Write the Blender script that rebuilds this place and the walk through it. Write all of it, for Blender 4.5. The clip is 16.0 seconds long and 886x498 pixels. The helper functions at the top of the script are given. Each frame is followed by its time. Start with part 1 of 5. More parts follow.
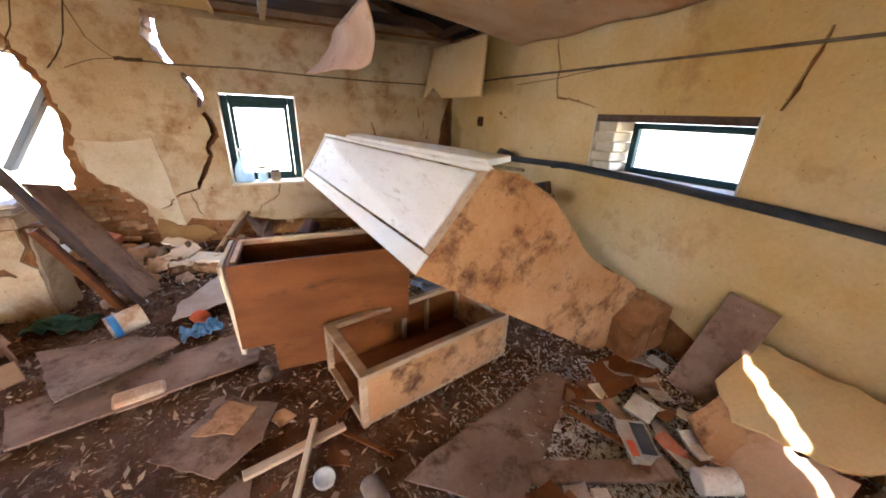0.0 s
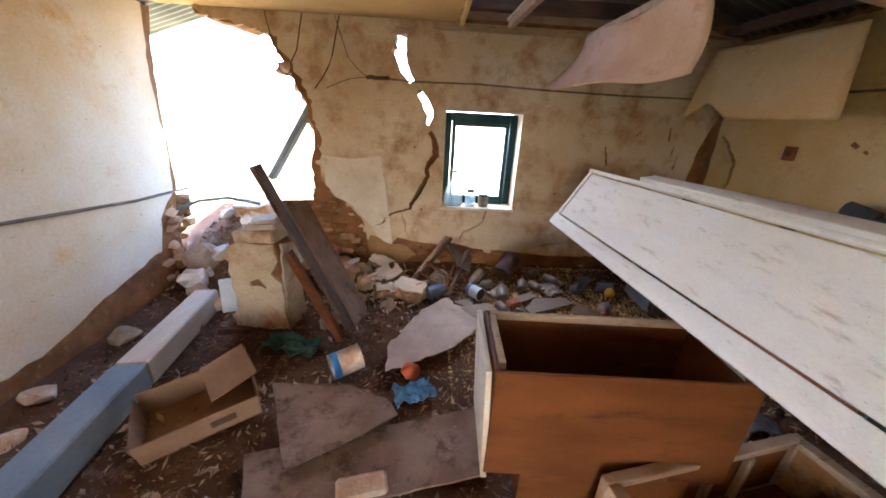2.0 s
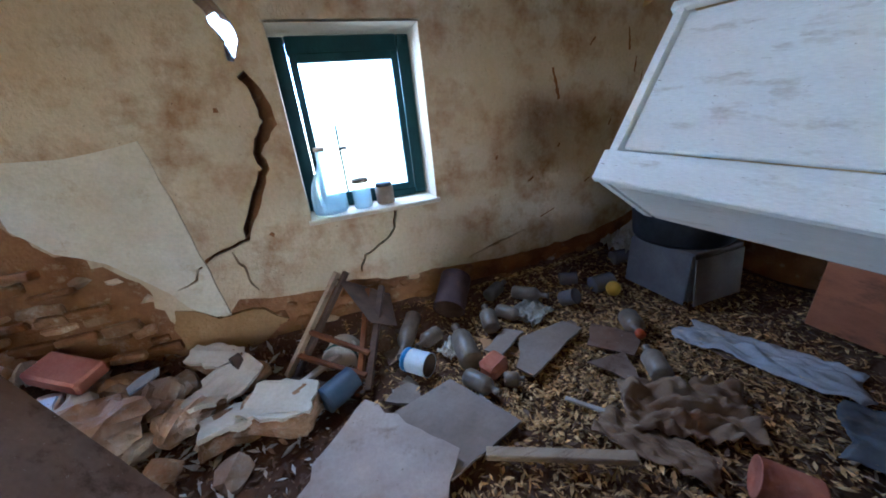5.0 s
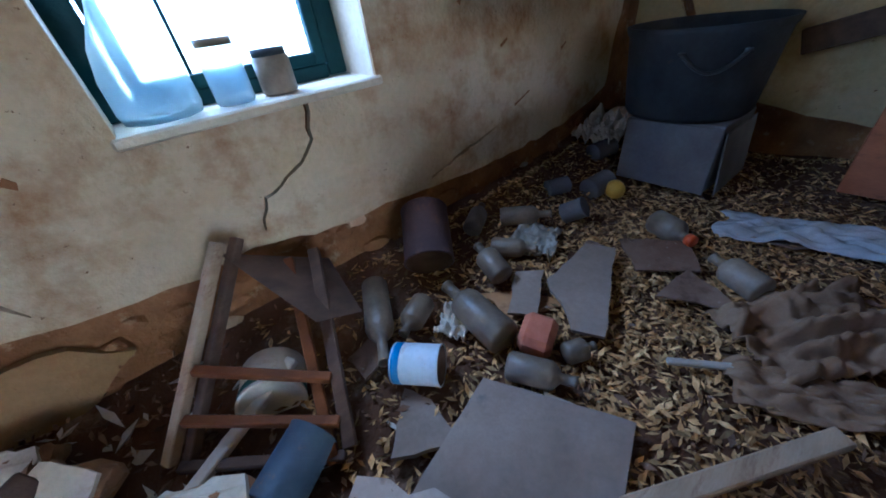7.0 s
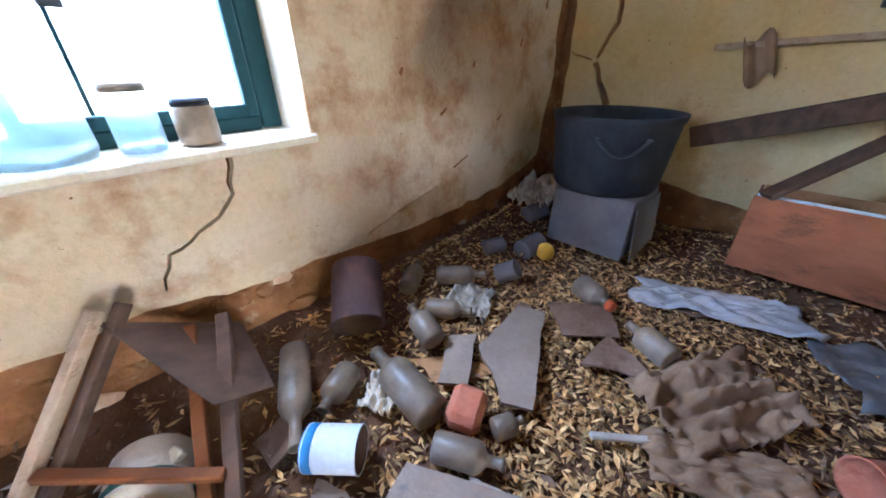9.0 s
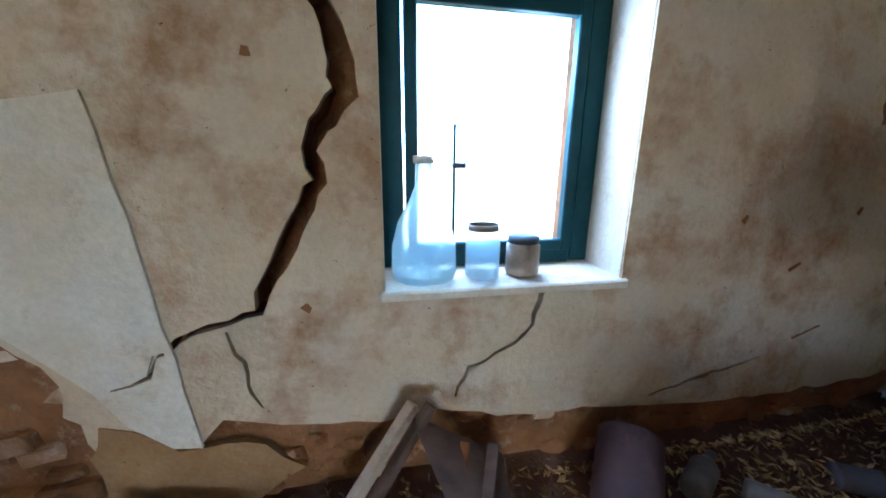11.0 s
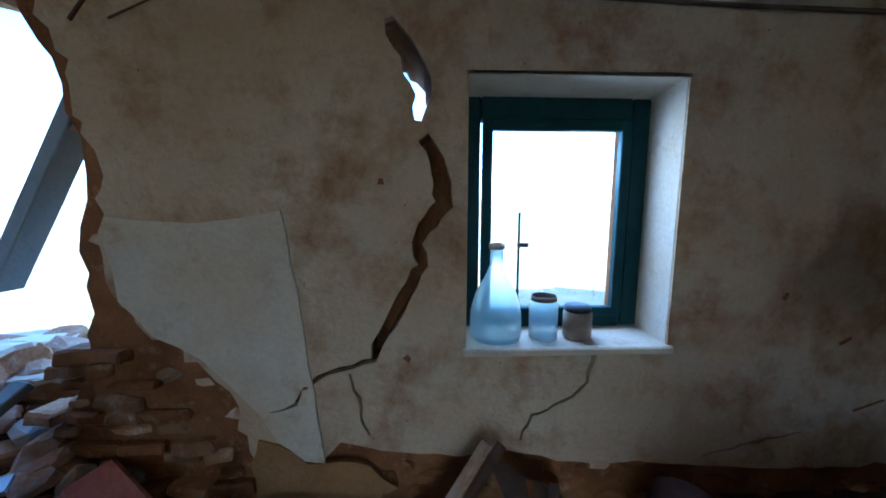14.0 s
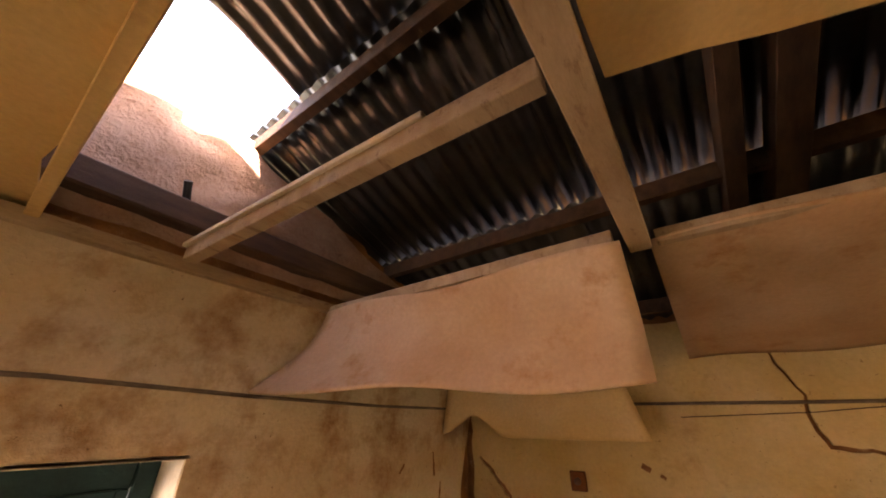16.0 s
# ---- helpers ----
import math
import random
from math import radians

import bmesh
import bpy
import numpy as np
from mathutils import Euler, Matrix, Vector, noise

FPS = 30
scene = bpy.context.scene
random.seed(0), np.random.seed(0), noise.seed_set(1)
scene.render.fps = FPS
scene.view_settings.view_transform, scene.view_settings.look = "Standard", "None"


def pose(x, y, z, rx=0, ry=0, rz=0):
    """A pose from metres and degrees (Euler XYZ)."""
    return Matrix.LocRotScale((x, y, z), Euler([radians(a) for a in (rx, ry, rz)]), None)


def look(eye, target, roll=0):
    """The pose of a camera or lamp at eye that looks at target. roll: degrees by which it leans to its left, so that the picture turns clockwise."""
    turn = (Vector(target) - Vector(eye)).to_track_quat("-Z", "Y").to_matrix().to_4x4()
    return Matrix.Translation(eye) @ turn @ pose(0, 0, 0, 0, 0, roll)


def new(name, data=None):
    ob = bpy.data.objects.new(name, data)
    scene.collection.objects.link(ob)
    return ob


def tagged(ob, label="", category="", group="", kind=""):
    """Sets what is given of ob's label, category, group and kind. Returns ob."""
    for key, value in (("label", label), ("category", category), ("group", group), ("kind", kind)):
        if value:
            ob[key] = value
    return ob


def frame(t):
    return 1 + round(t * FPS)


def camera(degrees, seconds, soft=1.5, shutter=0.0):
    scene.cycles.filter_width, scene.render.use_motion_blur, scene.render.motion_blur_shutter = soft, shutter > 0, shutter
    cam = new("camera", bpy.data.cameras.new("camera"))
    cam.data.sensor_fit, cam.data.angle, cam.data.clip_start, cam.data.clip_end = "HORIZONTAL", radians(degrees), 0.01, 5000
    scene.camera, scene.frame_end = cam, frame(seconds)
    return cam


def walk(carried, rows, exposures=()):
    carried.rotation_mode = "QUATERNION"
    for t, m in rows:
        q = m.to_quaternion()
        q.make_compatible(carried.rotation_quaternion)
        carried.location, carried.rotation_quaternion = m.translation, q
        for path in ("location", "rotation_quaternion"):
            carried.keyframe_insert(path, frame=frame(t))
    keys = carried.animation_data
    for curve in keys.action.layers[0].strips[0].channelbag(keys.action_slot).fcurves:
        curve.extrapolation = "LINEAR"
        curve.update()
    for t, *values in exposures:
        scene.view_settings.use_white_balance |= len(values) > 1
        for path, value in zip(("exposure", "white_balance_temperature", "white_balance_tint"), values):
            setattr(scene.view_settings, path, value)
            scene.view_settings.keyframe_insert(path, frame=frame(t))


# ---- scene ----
from mathutils.geometry import tessellate_polygon

# ---- camera ----
cam = camera(105.0, 16.0, soft=1.8, shutter=0.0)
PATH = [
    (0, (0.465, -4.590, 1.626, 68.45, -1.89, -25.58)),
    (0.5, (0.332, -4.153, 1.706, 67.61, -2.43, -10.47)),
    (1, (0.127, -4.014, 1.699, 69.50, -2.13, -1.02)),
    (1.5, (-0.087, -3.742, 1.708, 68.41, -2.67, 0.85)),
    (2, (-0.152, -3.571, 1.713, 68.64, -2.79, -1.97)),
    (2.5, (-0.137, -3.341, 1.660, 70.23, -1.40, -5.52)),
    (3, (-0.022, -2.983, 1.585, 72.02, 0.42, -9.36)),
    (5.5, (0.078, -1.891, 1.219, 67.38, 7.08, -24.34)),
    (6, (0.108, -1.727, 1.207, 62.96, 7.69, -27.93)),
    (6.5, (0.014, -1.386, 1.059, 56.77, 7.43, -35.09)),
    (7, (0.053, -1.179, 0.962, 55.04, 7.01, -42.09)),
    (7.5, (0.090, -1.136, 0.934, 53.50, 3.56, -49.62)),
    (8, (0.185, -1.231, 0.962, 52.41, 2.13, -56.94)),
    (8.5, (0.221, -1.302, 0.998, 53.05, -1.82, -61.99)),
    (9, (0.137, -1.170, 1.013, 61.52, 0.62, -48.74)),
    (9.5, (0.052, -0.960, 1.134, 68.89, -1.11, -30.44)),
    (10, (-0.037, -0.864, 1.269, 68.69, -2.56, -20.90)),
    (12.5, (0.052, -1.090, 0.946, 89.65, 1.63, -1.66)),
    (13, (-0.143, -1.105, 0.969, 89.41, 1.00, 1.85)),
    (13.5, (-0.394, -1.159, 1.086, 88.63, 1.18, 7.87)),
    (14, (-0.132, -1.197, 1.329, 82.71, -0.11, -2.24)),
    (14.5, (0.143, -1.343, 1.547, 80.30, -2.38, -17.40)),
    (15, (0.228, -1.589, 1.673, 91.07, -3.59, -33.29)),
    (15.5, (0.152, -1.524, 1.842, 113.46, 0.48, -45.34)),
    (16, (0.114, -1.618, 1.892, 117.13, -0.39, -54.71)),]
EXPOSE = [(0.0, 5.25, 5600, 19), (0.6, 5.0, 5600, 19), (1.5, 4.75, 5600, 19), (3.0, 4.75, 5000, 15), (5.5, 4.4, 4200, 7), (7.0, 4.3, 4050, 7), (8.2, 5.1, 4200, 7), (8.6, 5.4, 4350, 8), (9.0, 5.75, 4650, 12), (9.4, 5.5, 4600, 11),
          (10.0, 5.0, 4450, 8), (12.5, 4.3, 3950, 5), (13.5, 3.75, 3950, 5), (14.5, 2.8, 4150, 5), (15.0, 3.5, 6700, 21), (15.5, 4.4, 8200, 32), (16.0, 4.55, 8600, 34)]
walk(cam, [(t, pose(*p)) for t, p in PATH], EXPOSE)

# ---- world and sun ----
world = bpy.data.worlds.new("world")
scene.world = world
world.use_nodes = True
wn = world.node_tree.nodes
sky = wn.new("ShaderNodeTexSky")
sky.sky_type = "NISHITA"
sky.sun_disc = False
sky.sun_elevation = radians(38)
sky.sun_rotation = radians(198)
sky.dust_density = 2.0
world.node_tree.links.new(sky.outputs[0], wn["Background"].inputs[0])
wn["Background"].inputs[1].default_value = 0.15
sun = new("sun", bpy.data.lights.new("sun", "SUN"))
sun.data.energy = 4.0
sun.data.angle = radians(0.5)
sun.data.color = (1.0, 0.93, 0.82)
sun.matrix_world = look((0, 0, 0), (0.25, 0.75, -0.61))
# area lamp added in the north window's upper half, standing in for sky light
fill_lamp = new("window_fill_lamp", bpy.data.lights.new("window_fill_lamp", "AREA"))
fill_lamp.data.shape = "RECTANGLE"
fill_lamp.data.size, fill_lamp.data.size_y = 0.50, 0.24
fill_lamp.data.energy = 0.7
fill_lamp.data.color = (0.90, 0.95, 1.0)
fill_lamp.matrix_world = look((0.38, 0.30, 1.52), (0.75, -0.55, 0.6))

# ---- sizes of the room ----
XW, XE, YN, YS, HC = -2.6, 2.79, 0.0, -5.8, 2.5
rnd = random.Random(7)


# ---- materials ----
def mat(name, a, b, scale=6.0, rough=0.8, bump=0.15, c=None, cut=0.62, metal=0.0, fine=60.0, island=0.0, vary=0.0, stretch=(1, 1, 1), speck=None, soften=0.14):
    """Two colours mixed by a broad noise, an optional third in patches, fine grain and relief."""
    m = bpy.data.materials.new(name)
    m.use_nodes = True
    n, l = m.node_tree.nodes, m.node_tree.links
    bs = n["Principled BSDF"]
    bs.inputs["Roughness"].default_value = rough
    bs.inputs["Metallic"].default_value = metal
    bs.inputs["Specular IOR Level"].default_value = 0.5 if rough < 0.6 else 0.22
    tc, mp = n.new("ShaderNodeTexCoord"), n.new("ShaderNodeMapping")
    mp.inputs["Scale"].default_value = stretch
    l.new(tc.outputs["Object"], mp.inputs[0])

    def nz(s, det=5.0, ro=0.6):
        t = n.new("ShaderNodeTexNoise")
        t.inputs["Scale"].default_value, t.inputs["Detail"].default_value, t.inputs["Roughness"].default_value = s, det, ro
        l.new(mp.outputs[0], t.inputs["Vector"])
        return t.outputs["Fac"]

    def ramp(src, lo, hi):
        r = n.new("ShaderNodeMapRange")
        r.inputs["From Min"].default_value, r.inputs["From Max"].default_value = lo, hi
        l.new(src, r.inputs["Value"])
        return r.outputs[0]

    def mix(f, x, y, kind="MIX"):
        k = n.new("ShaderNodeMix")
        k.data_type, k.blend_type = "RGBA", kind
        for s, v in ((k.inputs[0], f), (k.inputs[6], x), (k.inputs[7], y)):
            if isinstance(v, tuple):
                s.default_value = (*v, 1)
            elif isinstance(v, float):
                s.default_value = v
            else:
                l.new(v, s)
        return k.outputs[2]

    broad, grain = nz(scale), nz(fine, 3.0)
    col = mix(ramp(broad, 0.32, 0.68), a, b)
    if c:
        col = mix(ramp(nz(scale * 2.3, 8.0, 0.7), cut - 0.03, cut + soften), col, c)
    if speck:
        col = mix(ramp(nz(34.0, 4.0, 0.75), 0.655, 0.70), col, speck)
    col = mix(0.24, col, mix(ramp(grain, 0.3, 0.7), (0.5, 0.47, 0.43), (1.0, 1.0, 1.0)), "MULTIPLY")
    if island or vary:
        src = n.new("ShaderNodeNewGeometry").outputs["Random Per Island"] if island else n.new("ShaderNodeObjectInfo").outputs["Random"]
        hs = n.new("ShaderNodeHueSaturation")
        amt = island or vary
        l.new(ramp(src, 0.0, 1.0), hs.inputs["Value"])
        hs.inputs["Value"].default_value = 1.0
        r = n.new("ShaderNodeMapRange")
        r.inputs["To Min"].default_value, r.inputs["To Max"].default_value = 1 - amt, 1 + amt
        l.new(src, r.inputs["Value"])
        l.new(r.outputs[0], hs.inputs["Value"])
        l.new(col, hs.inputs["Color"])
        col = hs.outputs[0]
    l.new(col, bs.inputs["Base Color"])
    if bump:
        ad = n.new("ShaderNodeMath")
        ad.operation = "ADD"
        l.new(nz(scale * 4, 8.0, 0.65), ad.inputs[0])
        l.new(grain, ad.inputs[1])
        bu = n.new("ShaderNodeBump")
        bu.inputs["Strength"].default_value, bu.inputs["Distance"].default_value = min(bump * 2.2, 1.0), 0.010
        l.new(ad.outputs[0], bu.inputs["Height"])
        l.new(bu.outputs[0], bs.inputs["Normal"])
    return m


PLASTER = mat("plaster_cream", (0.51, 0.355, 0.195), (0.68, 0.56, 0.39), 1.3, 0.9, 0.26, (0.36, 0.20, 0.09), 0.51, fine=45, speck=(0.16, 0.08, 0.035))
PLASTER_OCHRE = mat("plaster_ochre", (0.56, 0.36, 0.11), (0.67, 0.52, 0.29), 1.0, 0.9, 0.10, (0.42, 0.25, 0.09), 0.60, fine=45, speck=(0.22, 0.11, 0.04))
PLASTER_WEST = mat("plaster_west", (0.66, 0.46, 0.24), (0.80, 0.72, 0.58), 0.9, 0.9, 0.08, (0.62, 0.33, 0.10), 0.58, fine=45, speck=(0.34, 0.18, 0.07))
LIME = mat("lime_white", (0.60, 0.48, 0.32), (0.72, 0.64, 0.51), 3.0, 0.9, 0.12, (0.46, 0.32, 0.18), 0.60)
MUD = mat("mud_masonry", (0.17, 0.070, 0.022), (0.33, 0.155, 0.055), 5.0, 0.95, 0.3, (0.45, 0.30, 0.17), 0.60)
MUD_PINK = mat("mud_gable", (0.34, 0.20, 0.13), (0.46, 0.31, 0.23), 6.0, 0.95, 0.4, (0.30, 0.16, 0.10), 0.60)
STONE = mat("rubble_stone", (0.42, 0.23, 0.115), (0.55, 0.41, 0.28), 7.0, 0.95, 0.25, (0.56, 0.49, 0.40), 0.58, vary=0.4)
BREACHSTONE = mat("breach_stone", (0.30, 0.14, 0.055), (0.46, 0.27, 0.13), 9.0, 0.95, 0.35, (0.55, 0.42, 0.28), 0.57, vary=0.45)
MUDCOAT = mat("ochre_mud_coat", (0.27, 0.14, 0.045), (0.38, 0.22, 0.085), 4.0, 0.95, 0.2, (0.28, 0.13, 0.05), 0.60, speck=(0.18, 0.08, 0.03))
BOARDPALE = mat("dusty_fibreboard", (0.36, 0.26, 0.19), (0.52, 0.41, 0.32), 3.2, 0.9, 0.1, (0.20, 0.12, 0.07), 0.60, speck=(0.14, 0.08, 0.05))
DIRT = mat("dirt_floor", (0.075, 0.032, 0.014), (0.155, 0.078, 0.039), 2.5, 0.97, 0.3, (0.28, 0.19, 0.12), 0.58)
WHITEWOOD = mat("white_painted_wood", (0.70, 0.68, 0.64), (0.78, 0.77, 0.74), 2.0, 0.55, 0.05, (0.42, 0.35, 0.27), 0.60, stretch=(5, 1, 5), speck=(0.30, 0.24, 0.18))
PANELWOOD = mat("stained_plywood", (0.40, 0.185, 0.06), (0.52, 0.30, 0.14), 2.6, 0.75, 0.06, (0.12, 0.045, 0.016), 0.53, speck=(0.10, 0.04, 0.015))
BROWNWOOD = mat("brown_wood", (0.105, 0.032, 0.006), (0.20, 0.066, 0.014), 1.6, 0.7, 0.08, (0.05, 0.02, 0.01), 0.60, stretch=(1, 3, 3))
RAWWOOD = mat("weathered_wood", (0.34, 0.22, 0.12), (0.48, 0.35, 0.22), 3.0, 0.8, 0.12, (0.20, 0.11, 0.06), 0.58, stretch=(1, 4, 4))
DARKWOOD = mat("dark_wood", (0.07, 0.04, 0.025), (0.13, 0.075, 0.045), 4.0, 0.7, 0.12, stretch=(1, 5, 5))
CEIL_OCHRE = mat("ceiling_board_ochre", (0.58, 0.36, 0.12), (0.66, 0.46, 0.21), 1.5, 0.9, 0.05, (0.44, 0.26, 0.10), 0.60)
BOARD_PINK = mat("fibreboard_underside", (0.50, 0.29, 0.145), (0.62, 0.42, 0.27), 1.8, 0.9, 0.05, (0.42, 0.20, 0.075), 0.58)
FIBRE = mat("fibreboard_grey_brown", (0.17, 0.092, 0.052), (0.30, 0.20, 0.135), 3.0, 0.9, 0.1, (0.08, 0.04, 0.02), 0.55, speck=(0.42, 0.34, 0.26))
REDWOOD = mat("red_brown_veneer", (0.20, 0.062, 0.020), (0.33, 0.12, 0.045), 2.2, 0.6, 0.06, (0.10, 0.035, 0.014), 0.58, stretch=(3, 1, 3))
SHEETING = mat("grey_plastic_sheeting", (0.07, 0.07, 0.072), (0.15, 0.145, 0.14), 5.0, 0.5, 0.08, (0.20, 0.14, 0.09), 0.60)
GREYBOARD = mat("grey_board", (0.23, 0.165, 0.115), (0.34, 0.26, 0.195), 3.5, 0.85, 0.08, (0.14, 0.12, 0.11), 0.64)
BEAMPAINT = mat("blue_grey_paint", (0.20, 0.23, 0.25), (0.27, 0.30, 0.31), 3.0, 0.7, 0.12, (0.36, 0.30, 0.22), 0.66)
BEAMBARE = mat("bare_beam_wood", (0.55, 0.44, 0.30), (0.64, 0.54, 0.40), 3.0, 0.85, 0.12, stretch=(4, 1, 4))
TEAL = mat("teal_paint", (0.006, 0.028, 0.032), (0.012, 0.05, 0.055), 6.0, 0.6, 0.1, (0.02, 0.06, 0.06), 0.66)
IRON = mat("corrugated_iron", (0.06, 0.062, 0.062), (0.12, 0.118, 0.112), 3.0, 0.30, 0.02, (0.10, 0.05, 0.025), 0.62, metal=0.85)
RUST = mat("dark_rust", (0.060, 0.034, 0.032), (0.11, 0.062, 0.052), 6.0, 0.8, 0.1, (0.16, 0.07, 0.035), 0.6)
BLACK = mat("black_metal", (0.025, 0.026, 0.03), (0.06, 0.06, 0.065), 5.0, 0.6, 0.08, (0.12, 0.07, 0.04), 0.68)
CARD = mat("cardboard", (0.20, 0.10, 0.045), (0.30, 0.175, 0.09), 3.0, 0.95, 0.05, (0.2, 0.12, 0.07), 0.66)
GREYCARD = mat("grey_carton", (0.13, 0.11, 0.105), (0.21, 0.185, 0.175), 3.0, 0.9, 0.05)
CABLE = mat("old_cable", (0.10, 0.07, 0.05), (0.22, 0.17, 0.12), 8.0, 0.9, 0.1)
PALE = mat("pale_debris", (0.48, 0.39, 0.29), (0.62, 0.55, 0.46), 8.0, 0.95, 0.15, vary=0.25)
BRICKRED = mat("red_brick", (0.42, 0.13, 0.07), (0.52, 0.20, 0.11), 10.0, 0.95, 0.2, (0.5, 0.35, 0.25), 0.66)
CLOTH = mat("brown_cloth", (0.20, 0.115, 0.06), (0.33, 0.215, 0.125), 6.0, 0.98, 0.1, fine=150)
GREYCLOTH = mat("grey_cloth", (0.36, 0.34, 0.33), (0.55, 0.53, 0.51), 6.0, 0.98, 0.1, fine=150)
BLUEPLASTIC = mat("blue_plastic", (0.03, 0.14, 0.32), (0.14, 0.32, 0.50), 9.0, 0.45, 0.05)
ORANGE = mat("orange_plastic", (0.55, 0.075, 0.012), (0.62, 0.12, 0.02), 9.0, 0.5, 0.04)
YELLOW = mat("yellow_plastic", (0.75, 0.42, 0.02), (0.80, 0.48, 0.04), 9.0, 0.5, 0.04)
TIN = mat("rusty_tin", (0.35, 0.18, 0.08), (0.60, 0.52, 0.42), 9.0, 0.6, 0.1, (0.25, 0.10, 0.04), 0.6, metal=0.2)
TINBLUE = mat("blue_label", (0.03, 0.16, 0.42), (0.05, 0.24, 0.55), 9.0, 0.5, 0.03)
BLUETIN = mat("dark_blue_tin", (0.035, 0.05, 0.075), (0.07, 0.09, 0.12), 8.0, 0.55, 0.06, (0.16, 0.10, 0.06), 0.62)
TINWHITE = mat("white_label", (0.50, 0.54, 0.58), (0.64, 0.66, 0.68), 9.0, 0.55, 0.03, (0.36, 0.25, 0.16), 0.60, speck=(0.25, 0.16, 0.09))
DUSTGLASS = mat("dusty_bottle_glass", (0.13, 0.09, 0.055), (0.29, 0.22, 0.15), 9.0, 0.45, 0.06, vary=0.3)
CHIPS = mat("dry_chips", (0.34, 0.165, 0.045), (0.66, 0.43, 0.18), 30.0, 0.95, 0.0, island=0.7)
RUBCHIP = mat("rubble_chips", (0.10, 0.045, 0.020), (0.28, 0.165, 0.09), 20.0, 0.95, 0.0, island=0.6)
PAPER = mat("old_paper", (0.46, 0.39, 0.30), (0.64, 0.58, 0.49), 12.0, 0.95, 0.10, (0.34, 0.22, 0.12), 0.58, vary=0.35)
GRASS = mat("dry_ground", (0.20, 0.19, 0.09), (0.34, 0.28, 0.16), 0.8, 0.97, 0.2, (0.14, 0.17, 0.06), 0.6)
GREEN = mat("green_plastic", (0.02, 0.055, 0.04), (0.05, 0.11, 0.075), 8.0, 0.6, 0.05)

GLASS = bpy.data.materials.new("clear_glass")
GLASS.use_nodes = True
gn, gl = GLASS.node_tree.nodes, GLASS.node_tree.links
gb = gn["Principled BSDF"]
gt, gm = gn.new("ShaderNodeBsdfTranslucent"), gn.new("ShaderNodeMixShader")
gt.inputs[0].default_value = (0.82, 0.90, 0.88, 1)
gm.inputs[0].default_value = 0.12
gl.new(gb.outputs[0], gm.inputs[1])
gl.new(gt.outputs[0], gm.inputs[2])
gl.new(gm.outputs[0], gn["Material Output"].inputs[0])
gb.inputs["Base Color"].default_value = (0.93, 0.98, 0.96, 1)
gb.inputs["Roughness"].default_value = 0.28
gb.inputs["Transmission Weight"].default_value = 1.0
gb.inputs["IOR"].default_value = 1.12


# ---- helpers of the scene ----
def part(name, bm, material, parent=None, label="", smooth=False):
    me = bpy.data.meshes.new(name)
    bmesh.ops.recalc_face_normals(bm, faces=bm.faces)
    if smooth:
        for f in bm.faces:
            f.smooth = True
    bm.to_mesh(me)
    bm.free()
    for m in (material if isinstance(material, (list, tuple)) else [material]):
        me.materials.append(m)
    ob = new(name, me)
    if parent:
        ob.parent = parent
    if label:
        ob["label"] = label
    return ob


def thing(name, label, category, at=(0, 0, 0), turn=(0, 0, 0), group=""):
    ob = new(name)
    ob.matrix_world = pose(*at, *turn)
    return tagged(ob, label, category, group)


def setting(ob):
    return tagged(ob, kind="structure")


def bx(bm, size, at=(0, 0, 0), turn=(0, 0, 0), bevel=0.0):
    r = bmesh.ops.create_cube(bm, size=1.0, matrix=pose(*at, *turn) @ Matrix.Diagonal((*size, 1)))
    if bevel:
        es = {e for v in r["verts"] for e in v.link_edges}
        bmesh.ops.bevel(bm, geom=list(es), offset=bevel, segments=1, affect="EDGES")


def box_bm(size, at=(0, 0, 0), turn=(0, 0, 0), bevel=0.004):
    bm = bmesh.new()
    bx(bm, size, at, turn, bevel)
    return bm


def bar(bm, a, b, w, h, bevel=0.003, up=(0, 0, 1)):
    """A squared timber from a to b."""
    a, b = Vector(a), Vector(b)
    x = (b - a).normalized()
    y = Vector(up).cross(x).normalized()
    z = x.cross(y)
    m = Matrix((x, y, z)).transposed().to_4x4()
    m.translation = (a + b) / 2
    r = bmesh.ops.create_cube(bm, size=1.0, matrix=m @ Matrix.Diagonal(((b - a).length, w, h, 1)))
    if bevel:
        bmesh.ops.bevel(bm, geom=list({e for v in r["verts"] for e in v.link_edges}), offset=bevel, segments=1, affect="EDGES")


def bar_bm(a, b, w, h, bevel=0.003, up=(0, 0, 1)):
    bm = bmesh.new()
    bar(bm, a, b, w, h, bevel, up)
    return bm


def lathe(profile, n=24, m=None):
    """A turned body; profile is (radius, height) from below."""
    bm = bmesh.new()
    rings = [[bm.verts.new((r * math.cos(i * math.tau / n), r * math.sin(i * math.tau / n), z)) for i in range(n)] for r, z in profile]
    for p, q in zip(rings, rings[1:]):
        for i in range(n):
            bm.faces.new((p[i], p[(i + 1) % n], q[(i + 1) % n], q[i]))
    if profile[0][0] > 0.001:
        bm.faces.new(rings[0][::-1])
    bmesh.ops.remove_doubles(bm, verts=bm.verts, dist=0.0004)
    if m:
        bm.transform(m)
    return bm


